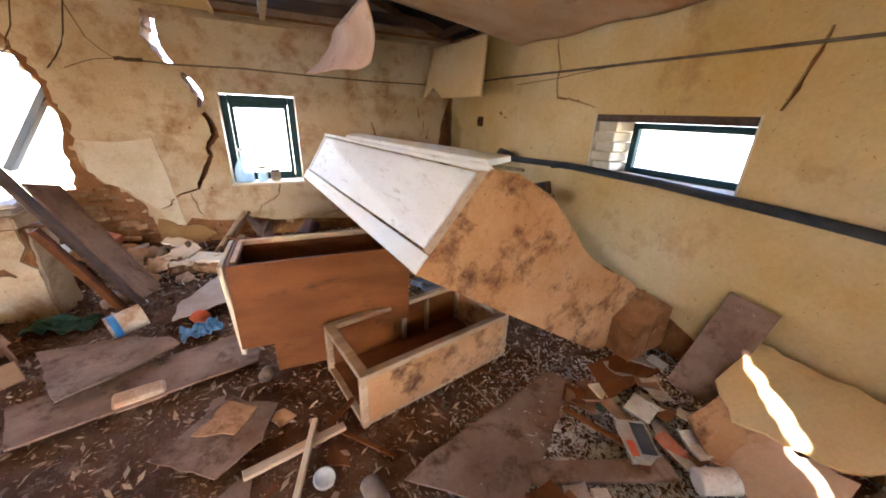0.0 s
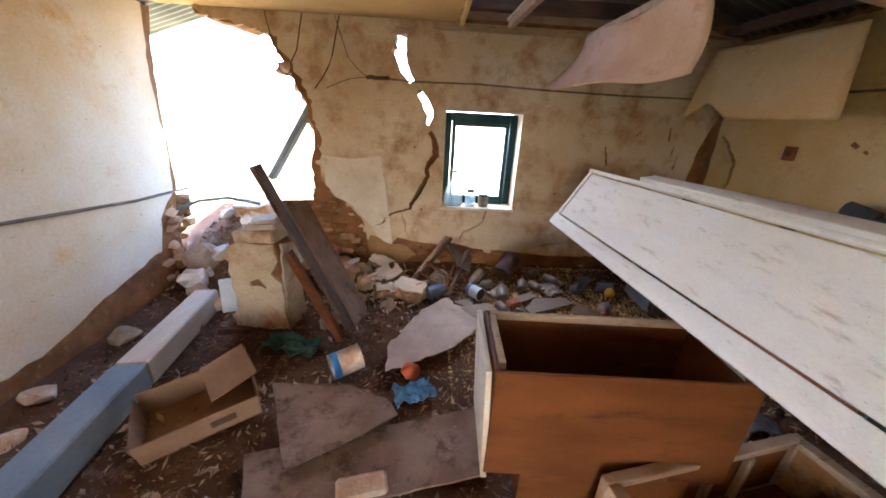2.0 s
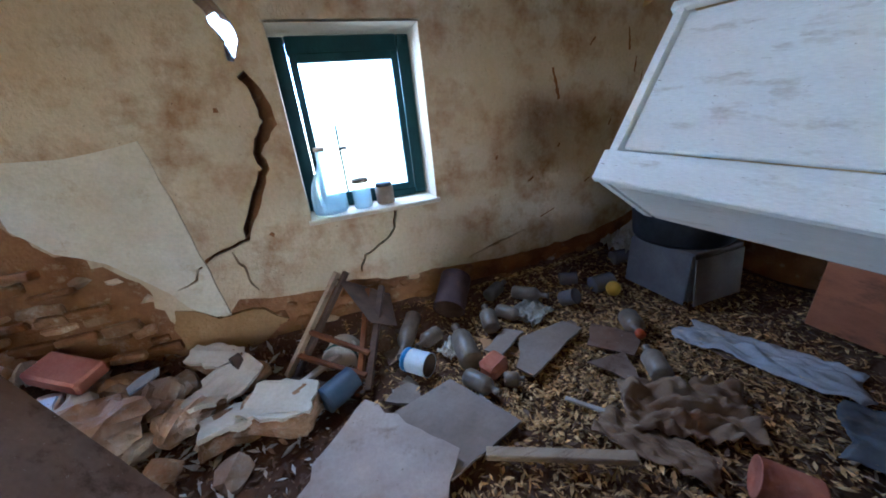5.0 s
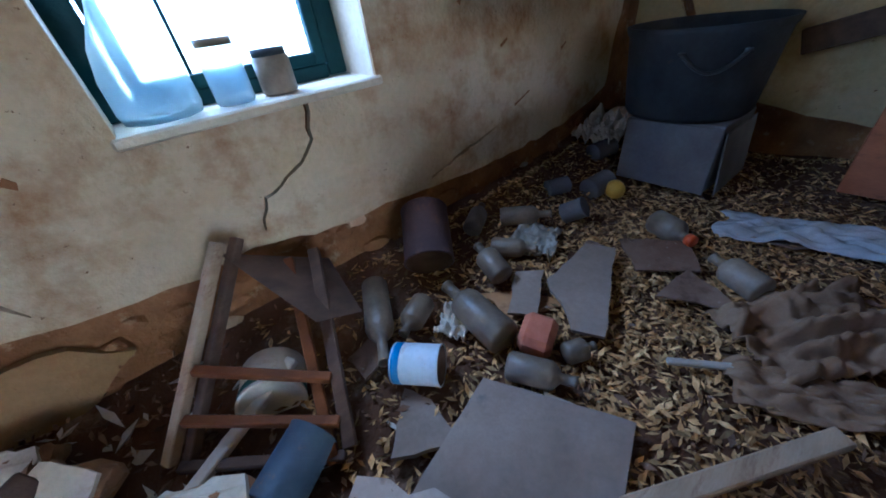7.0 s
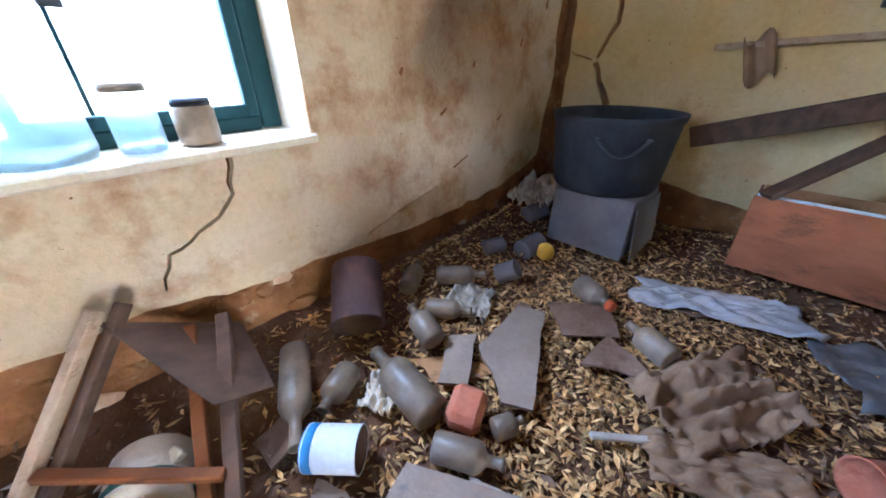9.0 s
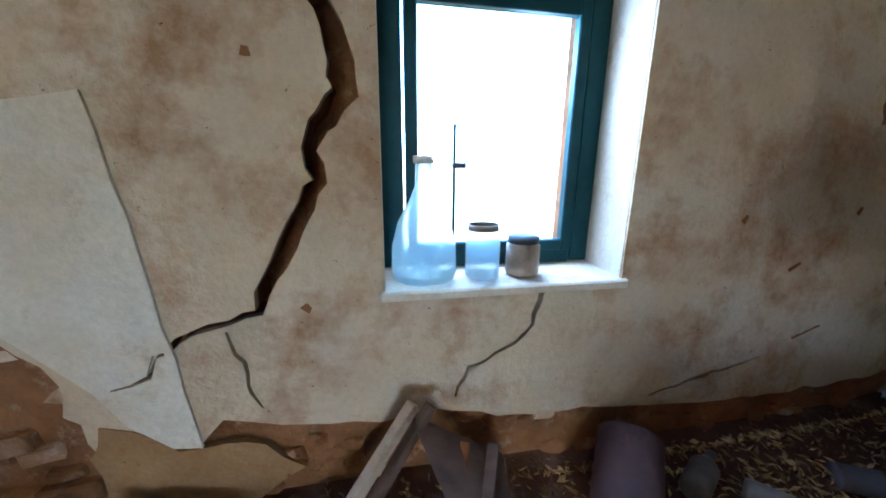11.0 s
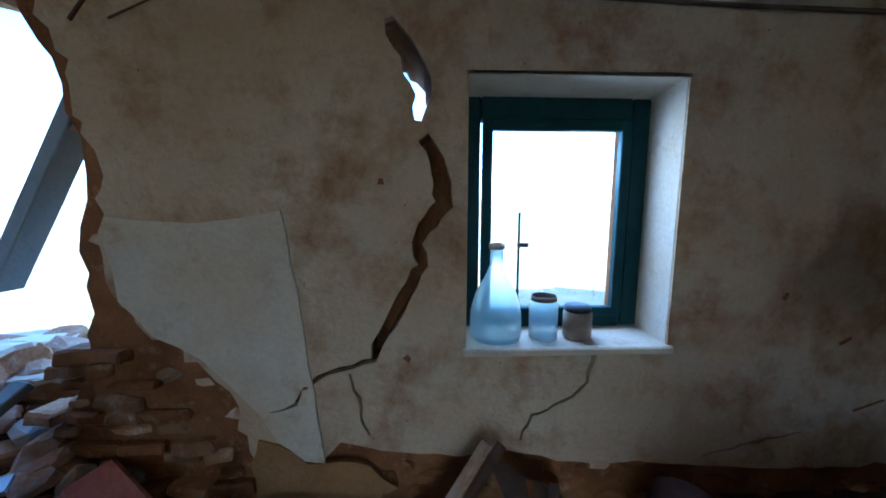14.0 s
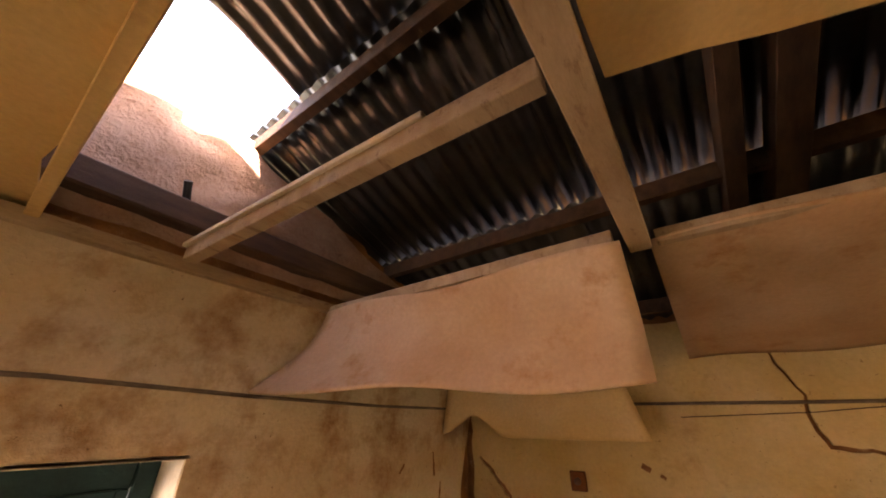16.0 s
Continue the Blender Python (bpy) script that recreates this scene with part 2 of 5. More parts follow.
def tube(points, r, n=8):
    bm = bmesh.new()
    rings = []
    for i, p in enumerate(points):
        a, b = Vector(points[max(i - 1, 0)]), Vector(points[min(i + 1, len(points) - 1)])
        d = (b - a).normalized()
        u = d.cross(Vector((0, 0, 1)) if abs(d.z) < 0.9 else Vector((1, 0, 0))).normalized()
        w = d.cross(u)
        rings.append([bm.verts.new(Vector(p) + (u * math.cos(k * math.tau / n) + w * math.sin(k * math.tau / n)) * r) for k in range(n)])
    for p, q in zip(rings, rings[1:]):
        for k in range(n):
            bm.faces.new((p[k], p[(k + 1) % n], q[(k + 1) % n], q[k]))
    bm.faces.new(rings[0])
    bm.faces.new(rings[-1])
    return bm


def ragged(pts, step=0.05, amp=0.012, seed=1, closed=False):
    """The polyline with points between and a broken, uneven course."""
    rg = random.Random(seed)
    out = []
    seq = list(zip(pts, pts[1:] + (pts[:1] if closed else [])))
    for a, b in seq if closed else seq[:len(pts) - 1]:
        n = max(1, int(math.dist(a, b) / step))
        for i in range(n):
            t = i / n
            j = amp if i else amp * 0.4
            out.append((a[0] + (b[0] - a[0]) * t + rg.uniform(-j, j), a[1] + (b[1] - a[1]) * t + rg.uniform(-j, j)))
    if not closed:
        out.append(pts[-1])
    return out


def crack(pts, widths, seed=3):
    """The closed outline of a crack along pts."""
    rg = random.Random(seed)
    line, ws = [], []
    for (a, wa), (b, wb) in zip(list(zip(pts, widths)), list(zip(pts, widths))[1:]):
        n = max(1, int(math.dist(a, b) / 0.035))
        for i in range(n):
            t = i / n
            line.append((a[0] + (b[0] - a[0]) * t + rg.uniform(-.006, .006), a[1] + (b[1] - a[1]) * t + rg.uniform(-.006, .006)))
            ws.append((wa + (wb - wa) * t) * rg.uniform(0.75, 1.25))
    line.append(pts[-1])
    ws.append(widths[-1])
    left, right = [], []
    for i, p in enumerate(line):
        a, b = line[max(i - 1, 0)], line[min(i + 1, len(line) - 1)]
        d = Vector((b[0] - a[0], b[1] - a[1])).normalized()
        left.append((p[0] - d.y * ws[i] / 2, p[1] + d.x * ws[i] / 2))
        right.append((p[0] + d.y * ws[i] / 2, p[1] - d.x * ws[i] / 2))
    return left + right[::-1]


def sheet(outer, holes, thick, place):
    """A flat body with holes; place(u, v, w) puts a point of it into the room, w is 0 or thick."""
    bm = bmesh.new()
    loops = [outer] + list(holes)
    tris = tessellate_polygon([[Vector((u, v, 0)) for u, v in lp] for lp in loops])
    flat = [p for lp in loops for p in lp]
    a = [bm.verts.new(place(u, v, 0)) for u, v in flat]
    b = [bm.verts.new(place(u, v, thick)) for u, v in flat]
    for t in tris:
        try:
            bm.faces.new([a[i] for i in t])
            bm.faces.new([b[i] for i in reversed(t)])
        except ValueError:
            pass
    k = 0
    for lp in loops:
        n = len(lp)
        for i in range(n):
            try:
                bm.faces.new((a[k + i], a[k + (i + 1) % n], b[k + (i + 1) % n], b[k + i]))
            except ValueError:
                pass
        k += n
    return bm


def rock_bm(r, seed, flat=0.7):
    bm = bmesh.new()
    bmesh.ops.create_icosphere(bm, subdivisions=2, radius=r)
    off = Vector((seed * 3.1, seed * 1.7, seed * 0.9))
    for v in bm.verts:
        d = v.co.normalized()
        s = 1 + 0.45 * noise.noise(d * 1.3 + off) + 0.18 * noise.noise(d * 3.5 + off)
        v.co = Vector((d.x * r * s * 1.2, d.y * r * s, d.z * r * s * flat))
    for k in range(4):
        rg = random.Random(seed * 10 + k)
        nn = Vector((rg.uniform(-1, 1), rg.uniform(-1, 1), rg.uniform(-.6, 1))).normalized()
        for v in bm.verts:
            h = v.co.dot(nn) - r * 0.62
            if h > 0:
                v.co -= nn * h
    return bm


def grid_bm(nx, ny, f):
    """A sheet of nx by ny cells whose corner (u, v) in 0..1 lies at f(u, v)."""
    bm = bmesh.new()
    vs = [[bm.verts.new(f(i / nx, j / ny)) for j in range(ny + 1)] for i in range(nx + 1)]
    for i in range(nx):
        for j in range(ny):
            bm.faces.new((vs[i][j], vs[i + 1][j], vs[i + 1][j + 1], vs[i][j + 1]))
    return bm


def thicken(bm, d):
    bmesh.ops.recalc_face_normals(bm, faces=bm.faces)
    bmesh.ops.solidify(bm, geom=bm.faces[:], thickness=d)
    return bm


# ---- floor and outdoor ground ----
def floor_height(x, y):
    """The littered floor: it rises to the north wall, to the corner and to the breach."""
    z = 0.012 * noise.noise(Vector((x * 2.2, y * 2.2, 0))) + 0.012 * noise.noise(Vector((x * 7, y * 7, 3)))
    z += 0.13 * max(0.0, 1 + y / 0.55) ** 1.5 if y > -0.55 else 0.0
    z += 0.10 * math.exp(-((x - 2.6) / 0.5) ** 2 - ((y + 0.2) / 0.5) ** 2)
    z += 0.40 * math.exp(-((x + 2.05) / 0.75) ** 2 - ((y - 0.1) / 0.6) ** 2) + 0.05 * noise.noise(Vector((x * 5, y * 5, 8))) * math.exp(-((x + 1.8) / 0.9) ** 2 - ((y - 0.1) / 0.8) ** 2)
    z += 0.10 * math.exp(-((x - 2.7) / 0.35) ** 2) * (1 if y < -1.6 else max(0, (-0.9 - y) / 0.7))
    return z


bm = grid_bm(110, 130, lambda u, v: (XW - 0.4 + u * 6.2, -6.2 + v * 7.0, floor_height(XW - 0.4 + u * 6.2, -6.2 + v * 7.0)))
setting(part("floor", bm, DIRT, smooth=True))
bm = grid_bm(60, 60, lambda u, v: (math.copysign(abs(2 * u - 1) ** 3, 2 * u - 1) * 400, math.copysign(abs(2 * v - 1) ** 3, 2 * v - 1) * 400, -0.12 + 0.1 * noise.noise(Vector((u * 90, v * 90, 5)))))
setting(part("ground", bm, GRASS, smooth=True))

# ---- north wall: plaster skin over mud masonry, breach, window, cracks ----
CRACK_TOP = [(-0.42, 2.44), (-0.46, 2.25), (-0.41, 2.11), (-0.335, 2.0)]
CRACK_MID = [(-0.27, 1.93), (-0.20, 1.83), (-0.15, 1.70), (-0.175, 1.615)]
CRACK_LOW = [(-0.15, 1.56), (-0.10, 1.48), (-0.08, 1.33), (-0.15, 1.25), (-0.18, 1.19), (-0.16, 1.12), (-0.23, 0.99), (-0.28, 0.90), (-0.33, 0.82), (-0.34, 0.765), (-0.42, 0.74), (-0.55, 0.70), (-0.60, 0.655), (-0.63, 0.60), (-0.73, 0.57)]
LOW_WIDTHS = [0.05, 0.06, 0.06, 0.045, 0.04, 0.045, 0.045, 0.04, 0.035, 0.03, 0.018, 0.016, 0.014, 0.012, 0.004]
BREACH = [(-0.56, 0.34), (-0.80, 0.38), (-0.83, 0.56), (-0.87, 0.66), (-0.96, 0.76), (-1.12, 0.85), (-1.22, 0.98), (-1.25, 1.2), (-1.24, 1.5), (-1.29, 1.78), (-1.43, 2.08), (-1.58, 2.32), (-1.9, 2.38), (-2.2, 2.44), (-2.25, HC)]
WIN = [(0.0, 0.80), (0.765, 0.80), (0.765, 1.77), (0.0, 1.77)]
low = [(2.52, 0.42), (2.3, 0.35), (2.0, 0.29), (1.5, 0.28), (1.05, 0.29), (0.75, 0.32), (0.44, 0.33), (0.15, 0.39), (-0.02, 0.37), (-0.18, 0.38), (-0.32, 0.40), (-0.47, 0.44)]
outer = [(2.79, HC), (2.79, 1.95), (2.70, 1.72), (2.63, 1.5), (2.60, 1.2), (2.64, 0.95), (2.56, 0.7)] + low
outer = ragged(outer, 0.06, 0.010, 4) + ragged(BREACH, 0.045, 0.026, 5)
holes = [WIN, crack(CRACK_TOP, [.12, .115, .09, .05], 1), crack(CRACK_MID, [.04, .075, .07, .03], 2), crack(CRACK_LOW, LOW_WIDTHS, 3),
         crack([(-0.425, 0.718), (-0.41, 0.65), (-0.385, 0.58), (-0.39, 0.51), (-0.36, 0.465)], [.008, .012, .011, .010, .003], 4),
         crack([(0.485, 0.785), (0.465, 0.66), (0.38, 0.585), (0.25, 0.53), (0.215, 0.43)], [.016, .013, .011, .012, .006], 5),
         crack([(-0.90, 0.75), (-0.76, 0.725), (-0.63, 0.71)], [.003, .005, .003], 6),
         crack([(0.95, 0.345), (1.18, 0.40), (1.42, 0.455)], [.004, .014, .003], 7)]
wall_north = setting(part("wall_north", sheet(outer, holes, 0.03, lambda u, v, w: (u, w, v)), PLASTER))
core = ragged([(2.79, 2.55), (2.79, -0.2), (-1.78, -0.2), (-1.66, 0.25), (-1.48, 0.52), (-1.37, 0.74), (-1.34, 0.95), (-1.34, 1.25), (-1.31, 1.5), (-1.36, 1.8), (-1.5, 2.08), (-1.64, 2.34), (-2.24, 2.44), (-2.28, 2.60), (-1.9, 2.72), (-0.6, 3.14), (0.1, 3.17), (0.62, 3.16), (1.2, 3.04)], 0.07, 0.022, 9, closed=True)
core_holes = [[(-0.012, 0.788), (0.777, 0.788), (0.777, 1.782), (-0.012, 1.782)], crack(CRACK_TOP, [.15, .15, .13, .08], 11), crack(CRACK_MID, [.06, .10, .09, .05], 12)]
deep = [crack(CRACK_LOW, [w + 0.012 for w in LOW_WIDTHS], 13), crack([(0.485, 0.772), (0.465, 0.66), (0.38, 0.585), (0.25, 0.53), (0.215, 0.43)], [.022, .018, .016, .016, .008], 16)]
part("masonry_core", sheet(core, core_holes + deep, 0.12, lambda u, v, w: (u, 0.031 + w, v)), MUD, wall_north, "brown mud and stone masonry")
part("masonry_core", sheet(core, core_holes, 0.34, lambda u, v, w: (u, 0.152 + w, v)), MUD, wall_north, "brown mud and stone masonry")
# a thicker newer coat beside the breach
bm = sheet(ragged([(-0.64, 1.31), (-0.59, 0.94), (-0.55, 0.55), (-0.53, 0.36), (-0.60, 0.37), (-0.70, 0.46), (-0.76, 0.57), (-0.86, 0.68), (-0.95, 0.78), (-1.11, 0.87), (-1.21, 1.0), (-1.235, 1.2), (-1.22, 1.29), (-0.93, 1.27)], 0.08, 0.006, 14, closed=True),
           [crack([(-0.585, 0.672), (-0.60, 0.655), (-0.63, 0.60), (-0.72, 0.572)], [.008, .014, .012, .004], 15)], 0.010, lambda u, v, w: (u, -0.010 + w * 0.9, v))
part("plaster_patch", bm, LIME, wall_north, "smooth whitish plaster patch")
# lintel timber and rough gable above the ceiling
part("lintel_beam", bar_bm((-1.6, -0.06, 2.64), (2.7, -0.06, 2.64), 0.12, 0.11, 0.008), DARKWOOD, wall_north, "dark embedded timber")
bm = grid_bm(60, 14, lambda u, v: (-2.2 + u * 4.9, -0.045 - 0.035 * noise.noise(Vector((u * 22, v * 5, 2))) - 0.02 * noise.noise(Vector((u * 50, v * 12, 4))), 2.52 + v * (0.76 - 0.33 * abs(-2.2 + u * 4.9 - 0.2) + 0.03 * noise.noise(Vector((u * 14, 1, 7))))))
part("gable_render", bm, MUD_PINK, wall_north, "pinkish crumbling mud render", smooth=True)
# mud band under the plaster
for k in range(46):
    x = -0.6 + k * 0.071 + rnd.uniform(-.02, .02)
    r = rnd.uniform(0.035, 0.06)
    bm = rock_bm(r, 100 + k, 0.75)
    bm.transform(pose(x, 0.028, rnd.uniform(0.14, 0.34), 0, 0, rnd.uniform(-10, 10)) @ Matrix.Diagonal((1.2, 0.45, 1, 1)))
    part("stone", bm, MUD if k % 8 else STONE, wall_north)
# stones bared along the breach
for k in range(70):
    t = rnd.random() ** 1.3
    pts = BREACH[:-3]
    f = t * (len(pts) - 1)
    i = int(f)
    a, b = pts[i], pts[min(i + 1, len(pts) - 1)]
    x, z = a[0] + (b[0] - a[0]) * (f - i), a[1] + (b[1] - a[1]) * (f - i)
    bm = rock_bm(rnd.uniform(0.045, 0.10), 200 + k, 0.6)
    bm.transform(pose(x - rnd.uniform(0.0, 0.10), rnd.uniform(0.04, 0.46), z - rnd.uniform(0.0, 0.14), rnd.uniform(-15, 15), 0, rnd.uniform(-20, 20)))
    part("stone", bm, STONE, wall_north)

# rough stones at the broken end of the west wall
rw = random.Random(61)
west_stones = []
for row in range(10):
    for k in range(3):
        west_stones.append((XW - 0.06 + rw.uniform(-.05, .06), -0.52 + row * 0.03 + k * 0.12 + rw.uniform(-.03, .03), 0.12 + row * 0.075 + rw.uniform(-.01, .01)))
# courses of flat broken stones bared below the plaster edge
rc = random.Random(77)
for row in range(11):
    z, x = 0.20 + row * 0.058, -0.76 - row * 0.045
    while x > -1.62 + row * 0.02:
        w, h = rc.uniform(0.08, 0.19), rc.uniform(0.036, 0.062)
        bm = box_bm((w, rc.uniform(0.10, 0.16), h), bevel=0.009)
        bmesh.ops.subdivide_edges(bm, edges=[e for e in bm.edges if e.calc_length() > 0.06], cuts=1)
        for v in bm.verts:
            v.co += Vector((noise.noise(v.co * 14 + Vector((row, x * 9, 0))), 1.4 * noise.noise(v.co * 11 + Vector((x * 7, row, 5))), 0.7 * noise.noise(v.co * 17 + Vector((3, row, x * 5))))) * 0.016
        bm.transform(pose(x - w / 2, 0.075 + rc.uniform(-.035, .03), z + rc.uniform(-.008, .008), rc.uniform(-6, 6), rc.uniform(-5, 5), rc.uniform(-9, 9)))
        part("stone", bm, (BREACHSTONE, BREACHSTONE, MUD, MUD)[rc.randrange(4)], wall_north)
        x -= w + rc.uniform(0.004, 0.018)
# ochre mud coat left below the patch
bm = sheet(ragged([(-0.54, 0.352), (-0.60, 0.358), (-0.70, 0.44), (-0.77, 0.46), (-0.81, 0.36), (-0.79, 0.22), (-0.62, 0.12), (-0.40, 0.14), (-0.26, 0.24), (-0.36, 0.34), (-0.47, 0.36)], 0.05, 0.010, 17, closed=True), [], 0.022, lambda u, v, w: (u, -0.004 + w, v))
part("mud_coat", bm, MUDCOAT, wall_north, "ochre mud undercoat")

# ---- north window ----
window_1 = setting(new("window_1"))
bm = bmesh.new()
for a, b in (((-0.006, .16, .806), (-0.006, .16, 1.77)), ((.771, .16, .806), (.771, .16, 1.77))):
    bar(bm, a, b, 0.3, 0.016, 0, up=(1, 0, 0))
part("reveal", bm, LIME, window_1, "white limewashed reveal")
part("reveal_top", box_bm((0.79, 0.32, 0.014), (0.3825, 0.16, 1.773), bevel=0), LIME, window_1)
part("window_sill", box_bm((0.80, 0.34, 0.03), (0.385, 0.155, 0.794), (1.5, 0, 0), bevel=0.006), LIME, window_1, "dusty white sill")
bm = bmesh.new()
Y = 0.23
bx(bm, (0.075, 0.06, 0.94), (0.035, Y, 1.285), bevel=0.006)
bx(bm, (0.075, 0.06, 0.94), (0.728, Y, 1.285), bevel=0.006)
bx(bm, (0.615, 0.06, 0.09), (0.3815, Y, 1.712), bevel=0.006)
bx(bm, (0.615, 0.06, 0.05), (0.3815, Y, 0.835), bevel=0.006)
part("window_frame", bm, TEAL, window_1, "teal painted wooden frame")
bm = bmesh.new()
bx(bm, (0.04, 0.035, 0.81), (0.100, Y - 0.03, 1.265), bevel=0.004)
bx(bm, (0.04, 0.035, 0.81), (0.662, Y - 0.03, 1.265), bevel=0.004)
bx(bm, (0.525, 0.035, 0.045), (0.381, Y - 0.03, 1.648), bevel=0.004)
bx(bm, (0.525, 0.035, 0.04), (0.3825, Y - 0.03, 0.880), bevel=0.004)
part("sash", bm, TEAL, window_1, "teal painted sash")
part("window_bar", tube([(0.255, Y + .03, 0.86), (0.255, Y + .03, 1.30)], 0.006), TEAL, window_1)
part("window_catch", box_bm((0.05, 0.02, 0.02), (0.27, Y + .02, 1.16)), BLACK, window_1)

# ---- east wall ----
def east(u, v, w):
    return (XE + w, u, v)


WE = [(-3.60, 1.24), (-2.52, 1.24), (-2.52, 1.67), (-3.60, 1.67)]
outer = ragged([(0.0, HC), (-0.02, 1.6), (-0.03, 0.5), (-0.5, 0.36), (-1.1, 0.24), (-1.6, 0.20), (-2.3, 0.40), (-2.9, 0.52), (-3.3, 0.42), (-4.0, 0.18), (-5.8, 0.1), (-5.8, HC)], 0.08, 0.010, 21, closed=True)
holes = [WE, crack([(-0.08, 1.67), (-0.18, 1.57), (-0.31, 1.43), (-0.31, 1.23), (-0.22, 1.04)], [.022, .03, .03, .03, .016], 22),
         crack([(-0.22, 1.01), (-0.27, 0.88), (-0.33, 0.77), (-0.29, 0.60)], [.03, .045, .05, .02], 23),
         crack([(-0.04, 1.08), (-0.11, 1.05), (-0.19, 1.03)], [.008, .014, .01], 24),
         crack([(-1.96, 2.32), (-1.98, 2.20), (-2.05, 2.04), (-2.03, 1.95), (-2.04, 1.87), (-2.06, 1.80), (-2.20, 1.79), (-2.34, 1.76), (-2.50, 1.72)], [.010, .014, .012, .024, .018, .022, .016, .014, .006], 25),
         crack([(-3.74, 2.06), (-3.72, 1.92), (-3.69, 1.79), (-3.66, 1.70)], [.012, .02, .025, .012], 26)]
wall_east = setting(part("wall_east", sheet(outer, holes, 0.025, east), PLASTER_OCHRE))
core_holes = [[(-3.61, 1.23), (-2.51, 1.23), (-2.51, 1.68), (-3.61, 1.68)], crack([(-0.31, 1.40), (-0.31, 1.30)], [.014, .014], 28), crack([(-0.265, 0.89), (-0.325, 0.78)], [.03, .03], 27), crack([(-3.715, 1.90), (-3.69, 1.80)], [.012, .012], 29)]
part("masonry_core", sheet([(0.5, 2.7), (0.5, -0.2), (-6.2, -0.2), (-6.2, 2.7)], core_holes, 0.42, lambda u, v, w: (XE + 0.026 + w, u, v)), MUD, wall_east, "brown mud masonry")
window_2 = setting(new("window_2"))
bm = bmesh.new()
for yy in (-2.525, -3.595):
    bx(bm, (0.3, 0.014, 0.44), (XE + 0.15, yy, 1.46))
bx(bm, (0.3, 1.05, 0.014), (XE + 0.15, -3.06, 1.247))
part("reveal", bm, LIME, window_2, "white limewashed reveal")
part("lintel", box_bm((0.3, 1.05, 0.05), (XE + 0.15, -3.06, 1.645)), DARKWOOD, window_2, "dark wooden lintel")
bm = bmesh.new()
XF = XE + 0.2
for yy in (-2.76, -3.57):
    bx(bm, (0.05, 0.05, 0.36), (XF, yy, 1.435), bevel=0.005)
for zz in (1.275, 1.595):
    bx(bm, (0.05, 0.76, 0.045), (XF, -3.165, zz), bevel=0.005)
part("window_frame", bm, TEAL, window_2, "dark painted wooden frame")
for k in range(5):
    part("brick", box_bm((0.22, 0.19 if k % 2 else 0.17, 0.07), (XE + 0.12, -2.63 + (0.015 if k % 2 else -0.01), 1.29 + k * 0.074), bevel=0.008), LIME, window_2, "limewashed infill brick")
# pipe beside the wall under the window
pipe = thing("gas_pipe", "long dark metal pipe along the yellow wall", "pipe")
part("pipe", tube([(XE - .07, -1.55, 1.220), (XE - .06, -2.4, 1.255), (XE - .06, -3.2, 1.250), (XE - .06, -3.9, 1.220), (XE - .06, -4.25, 1.200)], 0.028, 12), BLACK, pipe, smooth=True)
part("pipe_elbow", tube([(XE - .06, -4.25, 1.200), (XE - .05, -4.29, 1.160), (XE - .02, -4.31, 1.080)], 0.030, 12), BLACK, pipe, smooth=True)
part("pipe_mouth", tube([(XE - .10, -1.42, 1.260), (XE - .085, -1.58, 1.230)], 0.055, 16), BLACK, pipe, smooth=True)
for yy in (-2.2, -3.75):
    part("bracket", box_bm((0.10, 0.03, 0.02), (XE - .03, yy, 1.22)), BLACK, pipe)

# ---- west and south walls ----
bm = sheet(ragged([(-6.1, 3.2), (-6.1, -0.2), (-0.05, -0.2), (0.05, 0.1), (-0.25, 0.35), (-0.30, 0.6), (-0.22, 0.75), (-0.14, 1.0), (-0.12, 1.6), (-0.05, 2.2), (0.2, 3.2)], 0.08, 0.012, 31, closed=True), [], 0.45, lambda u, v, w: (XW - 0.021 - w, u, v))
wall_west = setting(part("wall_west", bm, MUD))
bm = sheet(ragged([(-5.8, HC), (-5.8, 0.18), (-4.2, 0.10), (-3.0, 0.08), (-2.4, 0.17), (-1.7, 0.14), (-1.1, 0.30), (-0.55, 0.42), (-0.46, 0.7), (-0.36, 0.82), (-0.25, 0.9), (-0.18, 1.3), (-0.19, 1.9), (-0.10, HC)], 0.08, 0.012, 32, closed=True),
           [crack([(-2.6, 0.75), (-2.35, 0.62), (-2.3, 0.45)], [.004, .01, .006], 33)], 0.02, lambda u, v, w: (XW - w, u, v))
part("plaster_skin", bm, PLASTER_WEST, wall_west, "cream plaster with orange damp stains")
for k, (x, y, z) in enumerate(west_stones):
    bm = rock_bm(rw.uniform(0.055, 0.085), 700 + k, 0.6)
    bm.transform(pose(x, y, z, rw.uniform(-10, 10), rw.uniform(-10, 10), rw.uniform(60, 120)))
    part("stone", bm, BREACHSTONE if k % 3 else STONE, wall_west)
# unseen wall; door gap gives fill light, added slit casts the sun patch
bm = sheet([(XW - .4, 3.4), (XW - .4, -0.2), (XE + .4, -0.2), (XE + .4, 3.4)], [[(-1.35, 0.02), (-0.5, 0.02), (-0.5, 2.05), (-1.35, 2.05)], crack([(1.74, 1.15), (1.86, 1.29), (1.91, 1.42), (1.96, 1.62), (1.98, 1.82), (2.03, 2.08)], [.20, .15, .10, .085, .085, .06], 35)], 0.12, lambda u, v, w: (u, YS - w, v))
setting(part("wall_south", bm, PLASTER_WEST))

